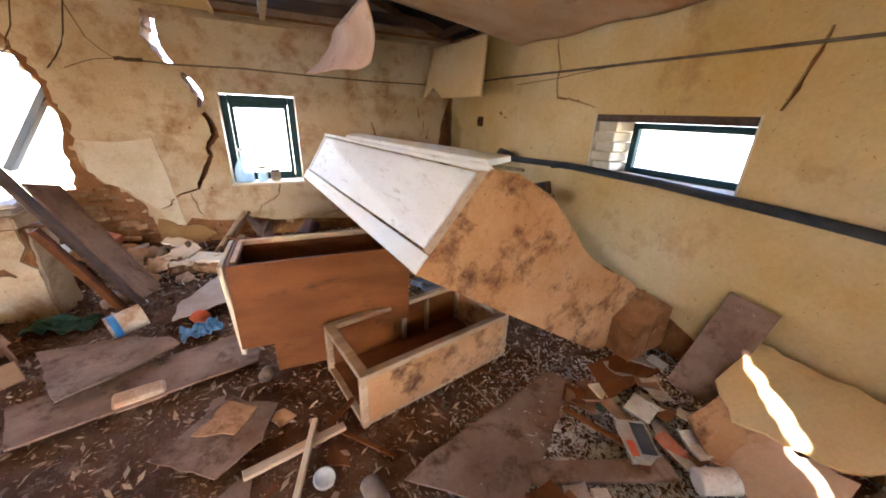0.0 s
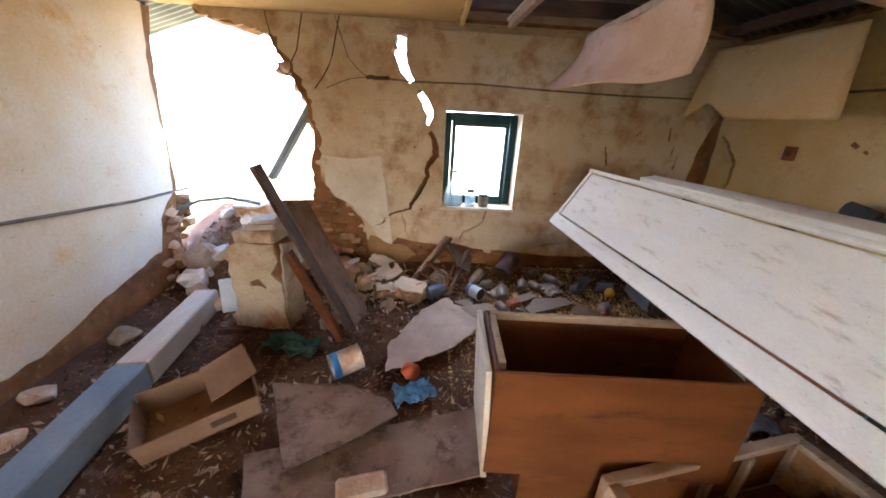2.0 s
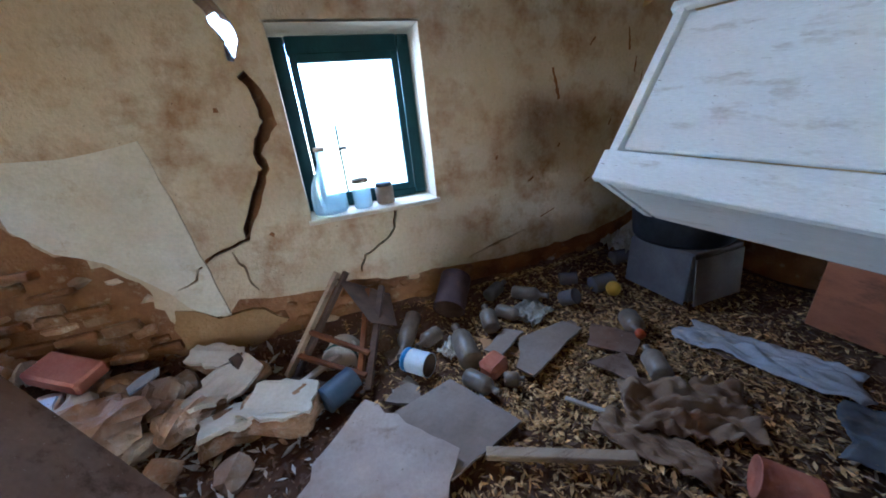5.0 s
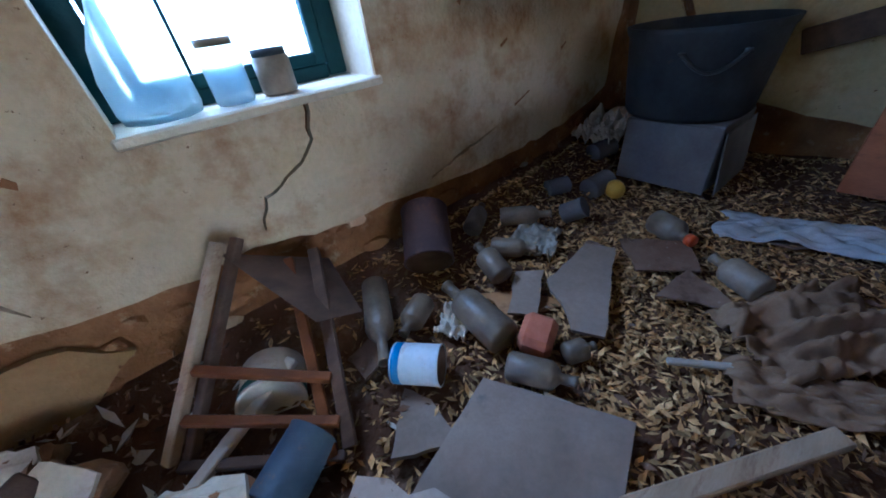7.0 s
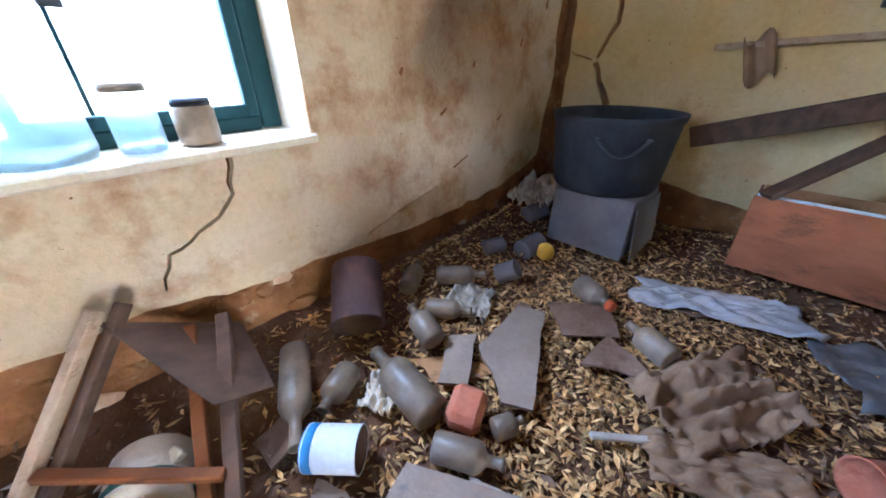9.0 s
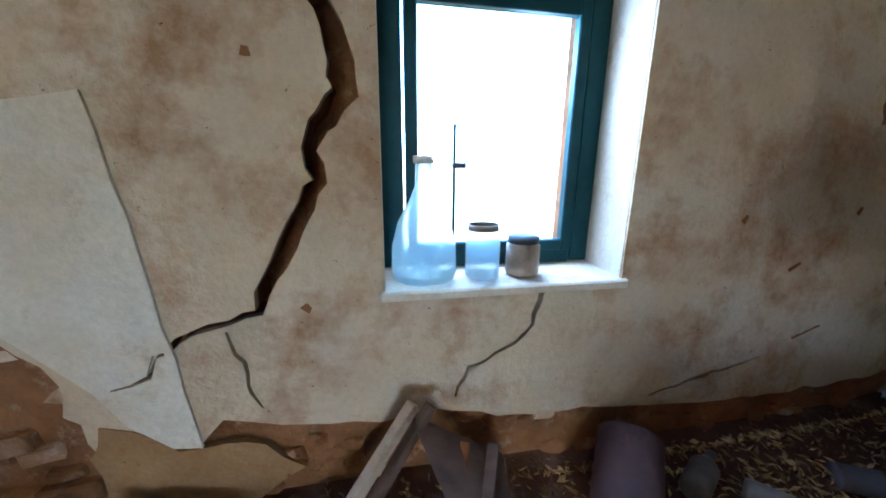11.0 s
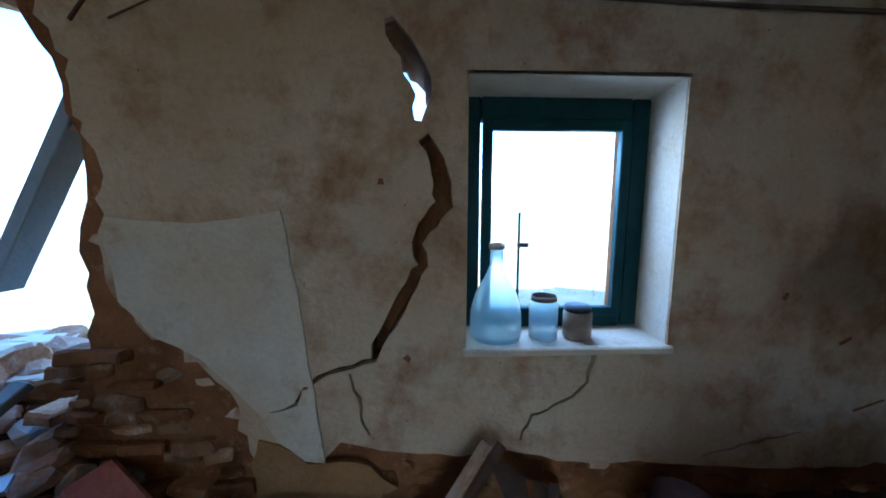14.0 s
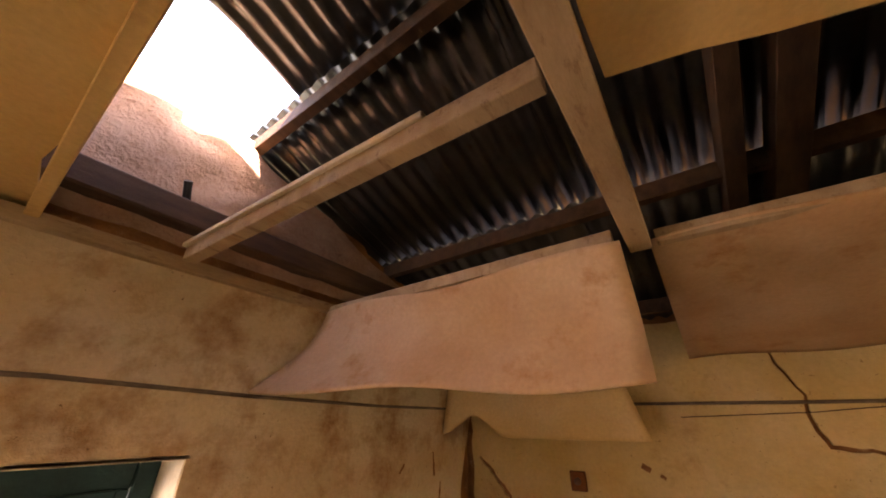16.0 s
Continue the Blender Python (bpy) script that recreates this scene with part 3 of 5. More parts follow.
# ---- ceiling boards, battens, roof ----
bm = sheet(ragged([(XW, YN), (XW, YS), (XE, YS), (XE, -3.3), (1.3, -3.3), (1.3, -2.6), (0.84, -2.3), (0.66, -1.62), (0.09, -1.60), (0.10, -0.8), (0.06, -0.35), (0.11, YN)], 0.12, 0.008, 42, closed=True), [], 0.012, lambda u, v, w: (u, v, HC + w))
setting(part("ceiling", bm, CEIL_OCHRE))


def roof_z(x):
    return 3.42 - 0.33 * (x - 0.2) if x > 0.2 else 3.42 - 0.33 * (0.2 - x)


def roof_sheet(x0, x1, y0, y1, lift=0.0):
    n = int((y1 - y0) / 0.019)
    bm = grid_bm(3, n, lambda u, v: (x0 + (x1 - x0) * u, y0 + (y1 - y0) * v, roof_z(x0 + (x1 - x0) * u) + 0.012 * math.sin((y0 + (y1 - y0) * v) * math.tau / 0.095) + lift))
    return part("corrugated_sheet", thicken(bm, 0.001), IRON, roof, smooth=True)


roof = setting(new("roof"))
roof_sheet(0.62, 1.75, -1.5, 0.55)
roof_sheet(1.70, 3.4, -1.5, 0.55, -0.012)
roof_sheet(0.16, 0.66, -1.5, -0.40, 0.012)
roof_sheet(-0.4, 0.2, -1.5, -0.38)
roof_sheet(0.16, 1.8, -6.3, -1.33)
roof_sheet(1.75, 3.4, -6.3, -1.33, -0.012)
roof_sheet(-1.6, 0.2, -6.3, -1.33)
roof_sheet(-3.2, -1.55, -6.3, 0.55, -0.012)
roof_sheet(-1.6, -0.36, -1.5, 0.55)
for x, y0, y1 in ((0.66, -6.2, 0.3), (1.72, -6.2, 0.3), (2.6, -6.2, 0.3), (-0.5, -6.2, 0.3), (-1.6, -6.2, 0.3)):
    part("purlin", bar_bm((x, y0, roof_z(x) - 0.065), (x, y1, roof_z(x) - 0.065), 0.05, 0.085), DARKWOOD, roof)
# blue-grey colour stands for the sky's glare on this plank
part("wall_plate", bar_bm((-0.06, 0.03, 3.22), (0.66, 0.03, 3.19), 0.08, 0.06), BEAMPAINT, roof, "plank in pale blue-grey for the glare on it")
for y in (-1.95, -2.12):
    part("rafter", bar_bm((0.2, y, 3.28), (3.1, y, 2.42), 0.07 if y > -2 else 0.10, 0.12), DARKWOOD, roof)
trim = setting(new("trim"))
part("wall_trim", bar_bm((-0.15, -0.02, 2.46), (2.75, -0.02, 2.46), 0.045, 0.05), RAWWOOD, trim, "ochre painted wooden batten")
part("batten", bar_bm((0.54, -0.04, 2.50), (0.58, -1.52, 2.50), 0.05, 0.06), RAWWOOD, trim, "ochre painted wooden batten")
part("batten", bar_bm((0.515, -0.04, 2.535), (0.555, -1.25, 2.535), 0.035, 0.02), LIME, trim, "pale batten")
part("cross_beam", bar_bm((-2.5, -1.57, 2.47), (1.36, -1.57, 2.47), 0.07, 0.09), RAWWOOD, trim, "ochre painted ceiling beam")
part("edge_batten", bar_bm((1.26, -0.03, 2.44), (1.28, -1.5, 2.46), 0.04, 0.05), RAWWOOD, trim)
part("edge_batten", bar_bm((1.36, -1.62, 2.46), (1.40, -3.3, 2.46), 0.04, 0.05), RAWWOOD, trim)
part("edge_board", bar_bm((0.10, -0.02, 2.485), (0.09, -1.53, 2.485), 0.035, 0.05), CEIL_OCHRE, trim)
part("pipe_stub", tube([(0.42, -0.10, 2.78), (0.50, 0.04, 2.62)], 0.016), IRON, trim)


def hanging_board(name, f, label, nx=24, ny=24, m=None):
    ob = part(name, thicken(grid_bm(nx, ny, f), 0.008), m or BOARD_PINK, smooth=True)
    return tagged(ob, label, "ceiling board")


# fallen board over the corner: from the batten it curls down along the wall
def drape(u, v):
    y = -0.04 - 1.48 * u
    x = 1.24 + 0.02 * u + v * (0.02 * u - 0.33 * (1 - u) ** 2) + 0.08 * math.sin(v * math.pi) * (1 - 0.4 * u)
    z = 2.43 - 0.44 * v + 0.02 * v * (1 - u) ** 2 + 0.015 * math.sin(u * 9 + v * 4)
    return (x, y, z)


hanging_board("ceiling_board", drape, "torn pinkish ceiling board hanging curled from a batten")


def sag(u, v):
    y = -1.60 - 1.75 * u
    x = 1.34 + v * 1.34
    z = 2.45 - 0.20 * v ** 0.8 + 0.02 * math.sin(v * math.pi) * (1 - u) + 0.01 * math.sin(u * 14)
    return (x, y, z)


hanging_board("ceiling_board", sag, "sagging pinkish ceiling board resting on the wall")


def flap(u, v):
    y = -0.03 - 1.30 * u * (1 - 0.14 * v)
    x = 2.36 + 0.12 * u + 0.14 * v + 0.015 * math.sin(u * 5)
    z = 1.81 + 0.60 * v + (0.14 * max(0, 0.16 - abs(u - 0.18)) / 0.16 + 0.10 * max(0, 0.12 - u)) * (1 - v)
    return (x, y, z)


hanging_board("ceiling_board", flap, "ochre board flap hanging below the ceiling edge", m=CEIL_OCHRE)

# unseen sheet added outside the south door to block the sun
bm = grid_bm(4, 4, lambda u, v: (-3.0 + 4.1 * u, -9.5 + 3.7 * v, 2.45 + 0.25 * v))
setting(part("porch_roof", thicken(bm, 0.03), DARKWOOD))

# cables along the walls
for name, pts, r in (("cable", [(-0.75, -0.012, 2.02), (-0.3, -0.012, 2.0), (0.3, -0.012, 2.01), (0.95, -0.012, 1.99), (1.7, -0.012, 1.98), (2.7, -0.012, 1.99)], 0.008),
                     ("cable", [(XE - .012, -0.15, 2.0), (XE - .012, -1.2, 2.01), (XE - .012, -2.4, 2.0), (XE - .012, -4.2, 1.99), (XE - .012, -5.6, 1.98)], 0.009),
                     ("cable", [(XW + .012, -4.6, 1.36), (XW + .012, -3.2, 1.20), (XW + .012, -1.8, 1.03), (XW + .012, -0.7, 0.93), (XW + .05, -0.1, 0.92)], 0.012)):
    tagged(part(name, tube(pts, r), CABLE), "old dusty cable fixed along the plastered wall", "cable")
# loose wires over the breach and on the yellow wall
for pts, r, lb in (([(-1.02, -0.02, 2.49), (-0.92, -0.02, 2.17), (-0.843, -0.02, 2.083), (-0.75, -0.014, 2.012)], 0.0035, "thin dark wire running up to the ceiling"),
                   ([(-0.756, -0.014, 2.017), (-0.911, -0.014, 1.995), (-1.0, -0.016, 1.964), (-1.133, -0.014, 1.907)], 0.0035, "thin dark wire along the cracked wall"),
                   ([(-0.98, -0.02, 2.49), (-1.06, -0.025, 2.18), (-1.095, -0.025, 2.094), (-1.158, -0.025, 1.995), (-1.24, -0.025, 1.895)], 0.006, "dark cable hanging beside the breach"),
                   ([(-1.62, -0.025, 2.49), (-1.575, -0.025, 2.208), (-1.56, -0.025, 2.112), (-1.538, -0.025, 2.025), (-1.49, -0.025, 1.996), (-1.449, -0.025, 2.023), (-1.441, -0.025, 2.093), (-1.375, -0.025, 2.2), (-1.30, -0.025, 2.49)], 0.005, "loop of thin cable hanging over the breach"),
                   ([(XE - .008, -1.47, 1.933), (XE - .008, -2.06, 1.955), (XE - .008, -2.243, 1.972), (XE - .008, -2.67, 2.0)], 0.003, "thin dark wire on the yellow wall")):
    tagged(part("wire", tube(pts, r, 6), DARKWOOD), lb, "wire")
tagged(part("taped_joint", tube([(-0.76, -0.016, 2.012), (-0.72, -0.018, 2.02), (-0.67, -0.018, 2.012), (-0.55, -0.014, 2.018)], 0.016, 8), DARKWOOD, smooth=True), "dark taped cable joint on the cracked wall", "cable joint")


# ---- furniture ----
def open_box(name, label, w, d, h, at, turn, m, rim, t=0.018):
    """An open-topped carcass with battens round its rim."""
    o = thing(name, label, "cabinet", at, turn)
    part("front_panel", box_bm((w, t, h), (0, -d / 2, h / 2)), m, o)
    part("back_panel", box_bm((w, t, h - 0.01), (0, d / 2, h / 2)), m, o)
    part("side_panel", box_bm((t, d - t - .004, h), (-w / 2 + t / 2, 0, h / 2)), m, o)
    part("side_panel", box_bm((t, d - t - .004, h), (w / 2 - t / 2, 0, h / 2)), m, o)
    part("bottom_panel", box_bm((w - 2 * t - .004, d - t - .004, t), (0, 0, t / 2 + 0.03)), m, o)
    part("rim", box_bm((w - .05, 0.03, 0.035), (0, d / 2 - 0.026, h - 0.012)), rim, o, "pale worn edge batten")
    part("rim", box_bm((0.03, d - 0.09, 0.035), (-w / 2 + 0.035, 0, h - 0.012)), rim, o, "pale worn edge batten")
    part("rim", box_bm((0.03, d - 0.09, 0.035), (w / 2 - 0.035, 0, h - 0.012)), rim, o, "pale worn edge batten")
    return o


box1 = open_box("cabinet_carcass", "brown wooden cabinet carcass lying open side up", 1.07, 0.45, 0.56, (0.68, -2.325, 0.24), (0, 0, -3), BROWNWOOD, RAWWOOD)
part("plinth", box_bm((0.84, 0.38, 0.24), (0.06, -0.01, -0.12)), BROWNWOOD, box1)
part("edge_board", box_bm((0.026, 0.46, 0.60), (-0.545, 0, 0.26), (0, -3, 0)), LIME, box1, "white painted end board")

box2 = thing("open_cabinet", "low wooden frame box with open top and side", "cabinet", (1.20, -2.80, 0.0), (0, 0, 11))
W2, D2, H2 = 1.10, 0.56, 0.36
part("front_panel", box_bm((W2 - .04, 0.014, H2 - .05), (0, -D2 / 2 + 0.004, H2 / 2)), PANELWOOD, box2, "dusty brown plywood")
part("back_panel", box_bm((W2 - .04, 0.014, H2 - .05), (0, D2 / 2 - 0.004, H2 / 2)), BROWNWOOD, box2)
part("side_panel", box_bm((0.014, D2 - .04, H2 - .05), (W2 / 2 - 0.004, 0, H2 / 2)), PANELWOOD, box2)
part("bottom_panel", box_bm((W2 - .06, D2 - .06, 0.012), (0, 0, 0.05)), BROWNWOOD, box2)
for sx in (-1, 1):
    for sy in (-1, 1):
        part("post", box_bm((0.04, 0.04, H2), (sx * (W2 / 2 - .02), sy * (D2 / 2 - .012), H2 / 2)), RAWWOOD, box2)
for sy in (-1, 1):
    part("rail", box_bm((W2 - .08, 0.05, 0.035), (0, sy * (D2 / 2 - .014), H2 - .018)), RAWWOOD, box2)
    part("rail", box_bm((W2 - .08, 0.035, 0.03), (0, sy * (D2 / 2 - .014), 0.02)), RAWWOOD, box2)
for sx in (-1, 1):
    part("rail", box_bm((0.06, D2 - .07, 0.035), (sx * (W2 / 2 - .03), 0, H2 - .019)), RAWWOOD, box2)
    part("rail", box_bm((0.04, D2 - .07, 0.03), (sx * (W2 / 2 - .02), 0, 0.022)), RAWWOOD, box2)
for x in (0.02, 0.22):
    part("stud", box_bm((0.03, 0.03, H2 - .07), (x, D2 / 2 - .035, H2 / 2)), RAWWOOD, box2)

# white dresser fallen on its face, propped on the carcass
dresser = thing("dresser", "white painted wooden dresser toppled over the boxes", "dresser")
NEAR = [(0.99, 0.925), (1.36, 1.40), (1.52, 1.375), (1.72, 1.265), (1.86, 1.14), (1.97, 1.02), (2.06, 0.91), (2.18, 0.81), (2.33, 0.72), (2.50, 0.64), (2.64, 0.56), (2.71, 0.46), (2.72, 0.33), (2.65, 0.18), (2.57, 0.07), (2.45, 0.02)]
YA, YB = -3.25, -1.38


def along(p, t):
    """A point of the near profile carried t of the way to the far end."""
    far = (0.677 + (p[0] - 0.99) * 0.56, 1.085 + (p[1] - 0.925) * 0.74)
    return Vector((p[0] + (far[0] - p[0]) * t, YA + (YB - YA) * t, p[1] + (far[1] - p[1]) * t))


def slab_between(a, b, t0, t1, off0, off1, name, m, label=""):
    """A board lying on the line a-b of the profile, from t0 to t1 along the body, between two depths."""
    d = Vector((b[0] - a[0], b[1] - a[1])).normalized()
    nx = (d.y, -d.x)
    bm = bmesh.new()
    vs = []
    for o in (off0, off1):
        for p, t in ((a, t0), (b, t0), (b, t1), (a, t1)):
            vs.append(bm.verts.new(along((p[0] + nx[0] * o, p[1] + nx[1] * o), t)))
    for f in ((0, 1, 2, 3), (7, 6, 5, 4), (0, 4, 5, 1), (1, 5, 6, 2), (2, 6, 7, 3), (3, 7, 4, 0)):
        bm.faces.new([vs[i] for i in f])
    bmesh.ops.bevel(bm, geom=bm.edges[:], offset=0.003, segments=1, affect="EDGES")
    return part(name, bm, m, dresser, label)


A, B = NEAR[0], NEAR[1]
L = lambda k: (A[0] + (B[0] - A[0]) * k, A[1] + (B[1] - A[1]) * k)
slab_between(L(0.205), L(0.955), 0.042, 0.98, 0.006, 0.022, "door_panel", WHITEWOOD, "scratched white painted panel")
slab_between(L(0.0), L(0.18), 0.0, 1.0, -0.008, 0.018, "bottom_rail", WHITEWOOD, "white painted rail")
slab_between(L(0.975), L(1.02), 0.0, 1.0, -0.010, 0.018, "top_rail", WHITEWOOD, "white painted rail")
slab_between(L(0.19), L(0.97), 0.0, 0.028, -0.004, 0.018, "end_rail", RAWWOOD, "bare wooden end rail")
slab_between((1.38, 1.405), (1.51, 1.425), 0.02, 0.80, -0.03, 0.0, "back_rail", WHITEWOOD, "white painted rail")
slab_between((1.01, 0.915), (1.30, 0.76), 0.58, 0.98, -0.016, 0.0, "kick_board", WHITEWOOD, "white painted board below the rail")
slab_between((1.01, 0.915), (1.30, 0.76), 0.02, 0.575, -0.016, 0.0, "bottom_board", BROWNWOOD, "bare brown bottom board")
slab_between((1.32, 0.75), (2.43, 0.06), 0.02, 0.34, -0.016, 0.0, "side_board", BROWNWOOD, "bare brown side board")
slab_between((1.36, 1.05), (2.20, 0.60), 0.03, 0.30, -0.016, 0.0, "shelf", BROWNWOOD)
for t0, t1, m, lb in ((-0.003, 0.006, PANELWOOD, "shaped plywood end with dark water stains"), (0.985, 0.995, WHITEWOOD, "grimy white painted end")):
    bm = bmesh.new()
    prof = NEAR if t0 < 0.5 else [(0.99, 0.925), (1.36, 1.40), (1.56, 1.33), (1.30, 0.76)]
    ra = [bm.verts.new(along(p, t0)) for p in prof]
    rb = [bm.verts.new(along(p, t1)) for p in prof]
    bm.faces.new(ra)
    bm.faces.new(rb[::-1])
    for i in range(len(prof)):
        j = (i + 1) % len(prof)
        bm.faces.new((ra[j], ra[i], rb[i], rb[j]))
    part("end_panel", bm, m, dresser, lb)

# squared beam by the west wall
beam = thing("timber_beam", "squared timber beam half blue-grey painted by the wall", "beam")
part("painted_end", bar_bm((-1.95, -1.82, 0.11), (-1.80, -3.05, 0.11), 0.19, 0.19, 0.012), BEAMPAINT, beam, "blue-grey painted length")
part("bare_end", bar_bm((-2.06, -0.86, 0.11), (-1.951, -1.815, 0.11), 0.185, 0.185, 0.012), BEAMBARE, beam, "bare cream length")

# block of fallen masonry
frag = thing("wall_fragment", "cream plastered masonry block broken from the wall", "masonry", (-1.45, -0.98, -0.02), (-4, -3, -8))
bm = box_bm((0.40, 0.28, 0.74), (0, 0, 0.37), bevel=0.02)
bmesh.ops.subdivide_edges(bm, edges=bm.edges[:], cuts=3, use_grid_fill=True)
for v in bm.verts:
    v.co += Vector((1, 1, 1)) * 0.03 * noise.noise(v.co * 7)
part("masonry", bm, MUD, frag, "bare brown masonry")
coat = ragged([(-0.225, 0.0), (0.225, 0.02), (0.215, 0.42), (0.14, 0.50), (0.20, 0.60), (0.19, 0.74), (-0.12, 0.75), (-0.20, 0.70)], 0.05, 0.012, 81, closed=True)
part("plaster_coat", sheet(coat, [crack([(-0.05, 0.40), (0.02, 0.43), (0.08, 0.38)], [.03, .05, .02], 82)], 0.02, lambda u, v, w: (u, -0.165 + w, v)), PLASTER, frag, "cream plaster coat")
coat = ragged([(-0.14, 0.0), (0.14, 0.0), (0.13, 0.68), (-0.10, 0.73)], 0.05, 0.012, 83, closed=True)
part("plaster_coat", sheet(coat, [], 0.02, lambda u, v, w: (0.20 + w, u, v)), PLASTER, frag, "cream plaster coat")
for k, (x, y, z, sx, sy, sz) in enumerate(((-1.48, -0.92, 0.735, .34, .26, .10), (-1.46, -0.91, 0.83, .24, .2, .045), (-1.45, -0.89, 0.88, .2, .18, .03))):
    ob = part("flat_stone", box_bm((sx, sy, sz), bevel=0.015), PALE if k else PLASTER)
    ob.matrix_world = pose(x, y, z + sz / 2 - 0.02, 2, -3, 10 * k - 8)
    tagged(ob, "flat pale stone lying on the masonry block", "stone", "stones on the block")


# ---- planks and boards ----
def plank(a, b, w, t, m, label, up=(0, 0, 1), name="plank", group=""):
    return tagged(part(name, bar_bm(a, b, w, t, 0.004, up), m), label, "plank", group)


plank((-0.70, -0.98, 0.02), (-1.27, -0.70, 0.99), 0.40, 0.022, FIBRE, "broad grey-brown board leaning on the masonry block", up=(0.92, 0.0, 0.40))
plank((-0.73, -1.20, 0.02), (-1.30, -1.24, 1.35), 0.12, 0.03, DARKWOOD, "dark brown plank leaning beside the board", up=(0.92, 0.0, 0.40))
plank((-0.80, -1.30, 0.03), (-1.12, -1.33, 0.78), 0.07, 0.05, BROWNWOOD, "brown timber leaning on the dark plank", up=(0.92, 0.0, 0.40))
plank((-1.71, -1.14, 0.16), (-1.74, -1.07, 0.42), 0.11, 0.02, TINWHITE, "bluish white tile leaning in the rubble", name="tile")
plank((-1.84, 0.20, 1.00), (-1.27, 0.12, 1.84), 0.10, 0.06, BEAMPAINT, "grey timber leaning in the broken wall")
plank((-1.62, -0.75, 0.35), (-1.45, -0.1, 0.75), 0.07, 0.03, BEAMPAINT, "grey strip lying over the rubble")
tagged(part("plastic_strip", tube([(-2.45, -0.45, 0.80), (-2.2, -0.5, 0.90), (-1.9, -0.55, 0.95), (-1.62, -0.6, 0.92)], 0.014), BEAMPAINT), "curved grey-blue strip over the rubble", "strip")
plank((-1.56, -1.22, 0.03), (-1.62, -1.50, 0.22), 0.05, 0.04, DARKWOOD, "short dark stick beside the beam")


def board(pts, z, t, m, label, curl=0.0, seed=1, rag=0.008, tilt=(0, 0), name="board", cat="board"):
    """A broken sheet with the outline pts on the floor."""
    out = ragged(pts, 0.06, rag, seed, closed=True)
    cx, cy = sum(p[0] for p in pts) / len(pts), sum(p[1] for p in pts) / len(pts)

    def put(u, v, w):
        dx, dy = u - cx, v - cy
        return (u, v, z + w + tilt[0] * dx + tilt[1] * dy + curl * (dx * dx + dy * dy))
    bm = sheet(out, [], t, put)
    return tagged(part(name, bm, m), label, cat)


board([(-0.90, -2.64), (-1.05, -2.30), (0.20, -1.98), (0.19, -2.40)], 0.035, 0.014, FIBRE, "long brown fibreboard lying in the dirt", seed=51, rag=.003)
board([(-1.08, -1.88), (-0.79, -2.42), (-0.28, -2.10), (-0.36, -1.98), (-0.62, -1.86)], 0.085, 0.010, FIBRE, "curled torn brown fibreboard sheet", 0.16, 52, tilt=(0.02, 0.03))
board([(-0.40, -1.74), (-0.42, -1.46), (-0.18, -0.93), (0.06, -0.71), (0.35, -1.13), (0.05, -1.47)], 0.075, 0.009, BOARDPALE, "large torn grey-brown sheet over the litter", 0.05, 53, 0.014)
board([(0.47, -0.73), (0.64, -1.10), (0.28, -1.20), (0.12, -0.82)], 0.045, 0.012, GREYBOARD, "square grey board lying on the litter", 0, 54, .003)
board([(-0.26, -3.0), (0.03, -3.22), (0.22, -3.08), (0.31, -2.86), (0.03, -2.72)], 0.05, 0.008, FIBRE, "splintered thin fibreboard sheet", 0.05, 55)
board([(-0.10, -2.95), (0.10, -3.02), (0.20, -2.88), (0.05, -2.76)], 0.075, 0.006, PANELWOOD, "delaminated strip of thin plywood", 0.3, 56, .015)
board([(0.82, -3.56), (1.22, -3.90), (1.48, -3.75), (2.02, -3.40), (1.95, -3.26), (0.95, -3.50)], 0.03, 0.010, FIBRE, "brown sheet lying beside the frame box", 0, 57, .004)
board([(-1.12, -2.50), (-0.92, -2.62), (-1.02, -2.90), (-1.2, -2.92)], 0.035, 0.012, PALE, "broken pale plaster slab", 0, 58)
board([(1.30, -2.15), (0.80, -1.86), (0.98, -1.72), (1.36, -1.86)], 0.06, 0.010, FIBRE, "brown board lying under the dresser", 0, 59, tilt=(0.1, 0.0))
board([(0.79, -0.83), (0.83, -0.92), (1.29, -0.73), (1.25, -0.62), (0.95, -0.63)], 0.06, 0.012, GREYBOARD, "broken grey board piece", 0, 60)
board([(0.72, -0.62), (0.92, -0.50), (1.00, -0.58), (0.78, -0.70)], 0.05, 0.012, GREYBOARD, "broken grey board piece", 0, 61)
board([(1.22, -0.84), (1.39, -0.70), (1.54, -0.92), (1.36, -1.02)], 0.045, 0.008, FIBRE, "torn brown cardboard piece", 0.1, 62)
board([(1.12, -0.95), (1.34, -0.98), (1.22, -1.2)], 0.05, 0.008, FIBRE, "torn brown cardboard piece", 0.1, 63)
plank((1.37, -3.78, 0.04), (2.02, -4.06, 0.05), 0.11, 0.03, FIBRE, "short brown plank on the rubble")
plank((0.33, -3.55, 0.06), (0.48, -3.08, 0.08), 0.03, 0.02, BEAMBARE, "pale wooden stick on the rubble")
plank((0.14, -3.24, 0.035), (0.62, -3.16, 0.05), 0.05, 0.025, RAWWOOD, "split brown batten on the rubble")
plank((0.45, -3.20, 0.04), (0.70, -3.0, 0.06), 0.03, 0.02, BROWNWOOD, "thin brown stick on the rubble")
plank((0.44, -1.16, 0.05), (0.90, -1.43, 0.075), 0.045, 0.028, RAWWOOD, "pale batten lying on dry chips")
plank((0.88, -1.08, 0.05), (0.98, -1.22, 0.05), 0.022, 0.016, PALE, "short pale stick on dry chips")
plank((1.80, -3.55, 0.05), (1.95, -3.95, 0.06), 0.035, 0.02, BROWNWOOD, "thin dark slat on the rubble")
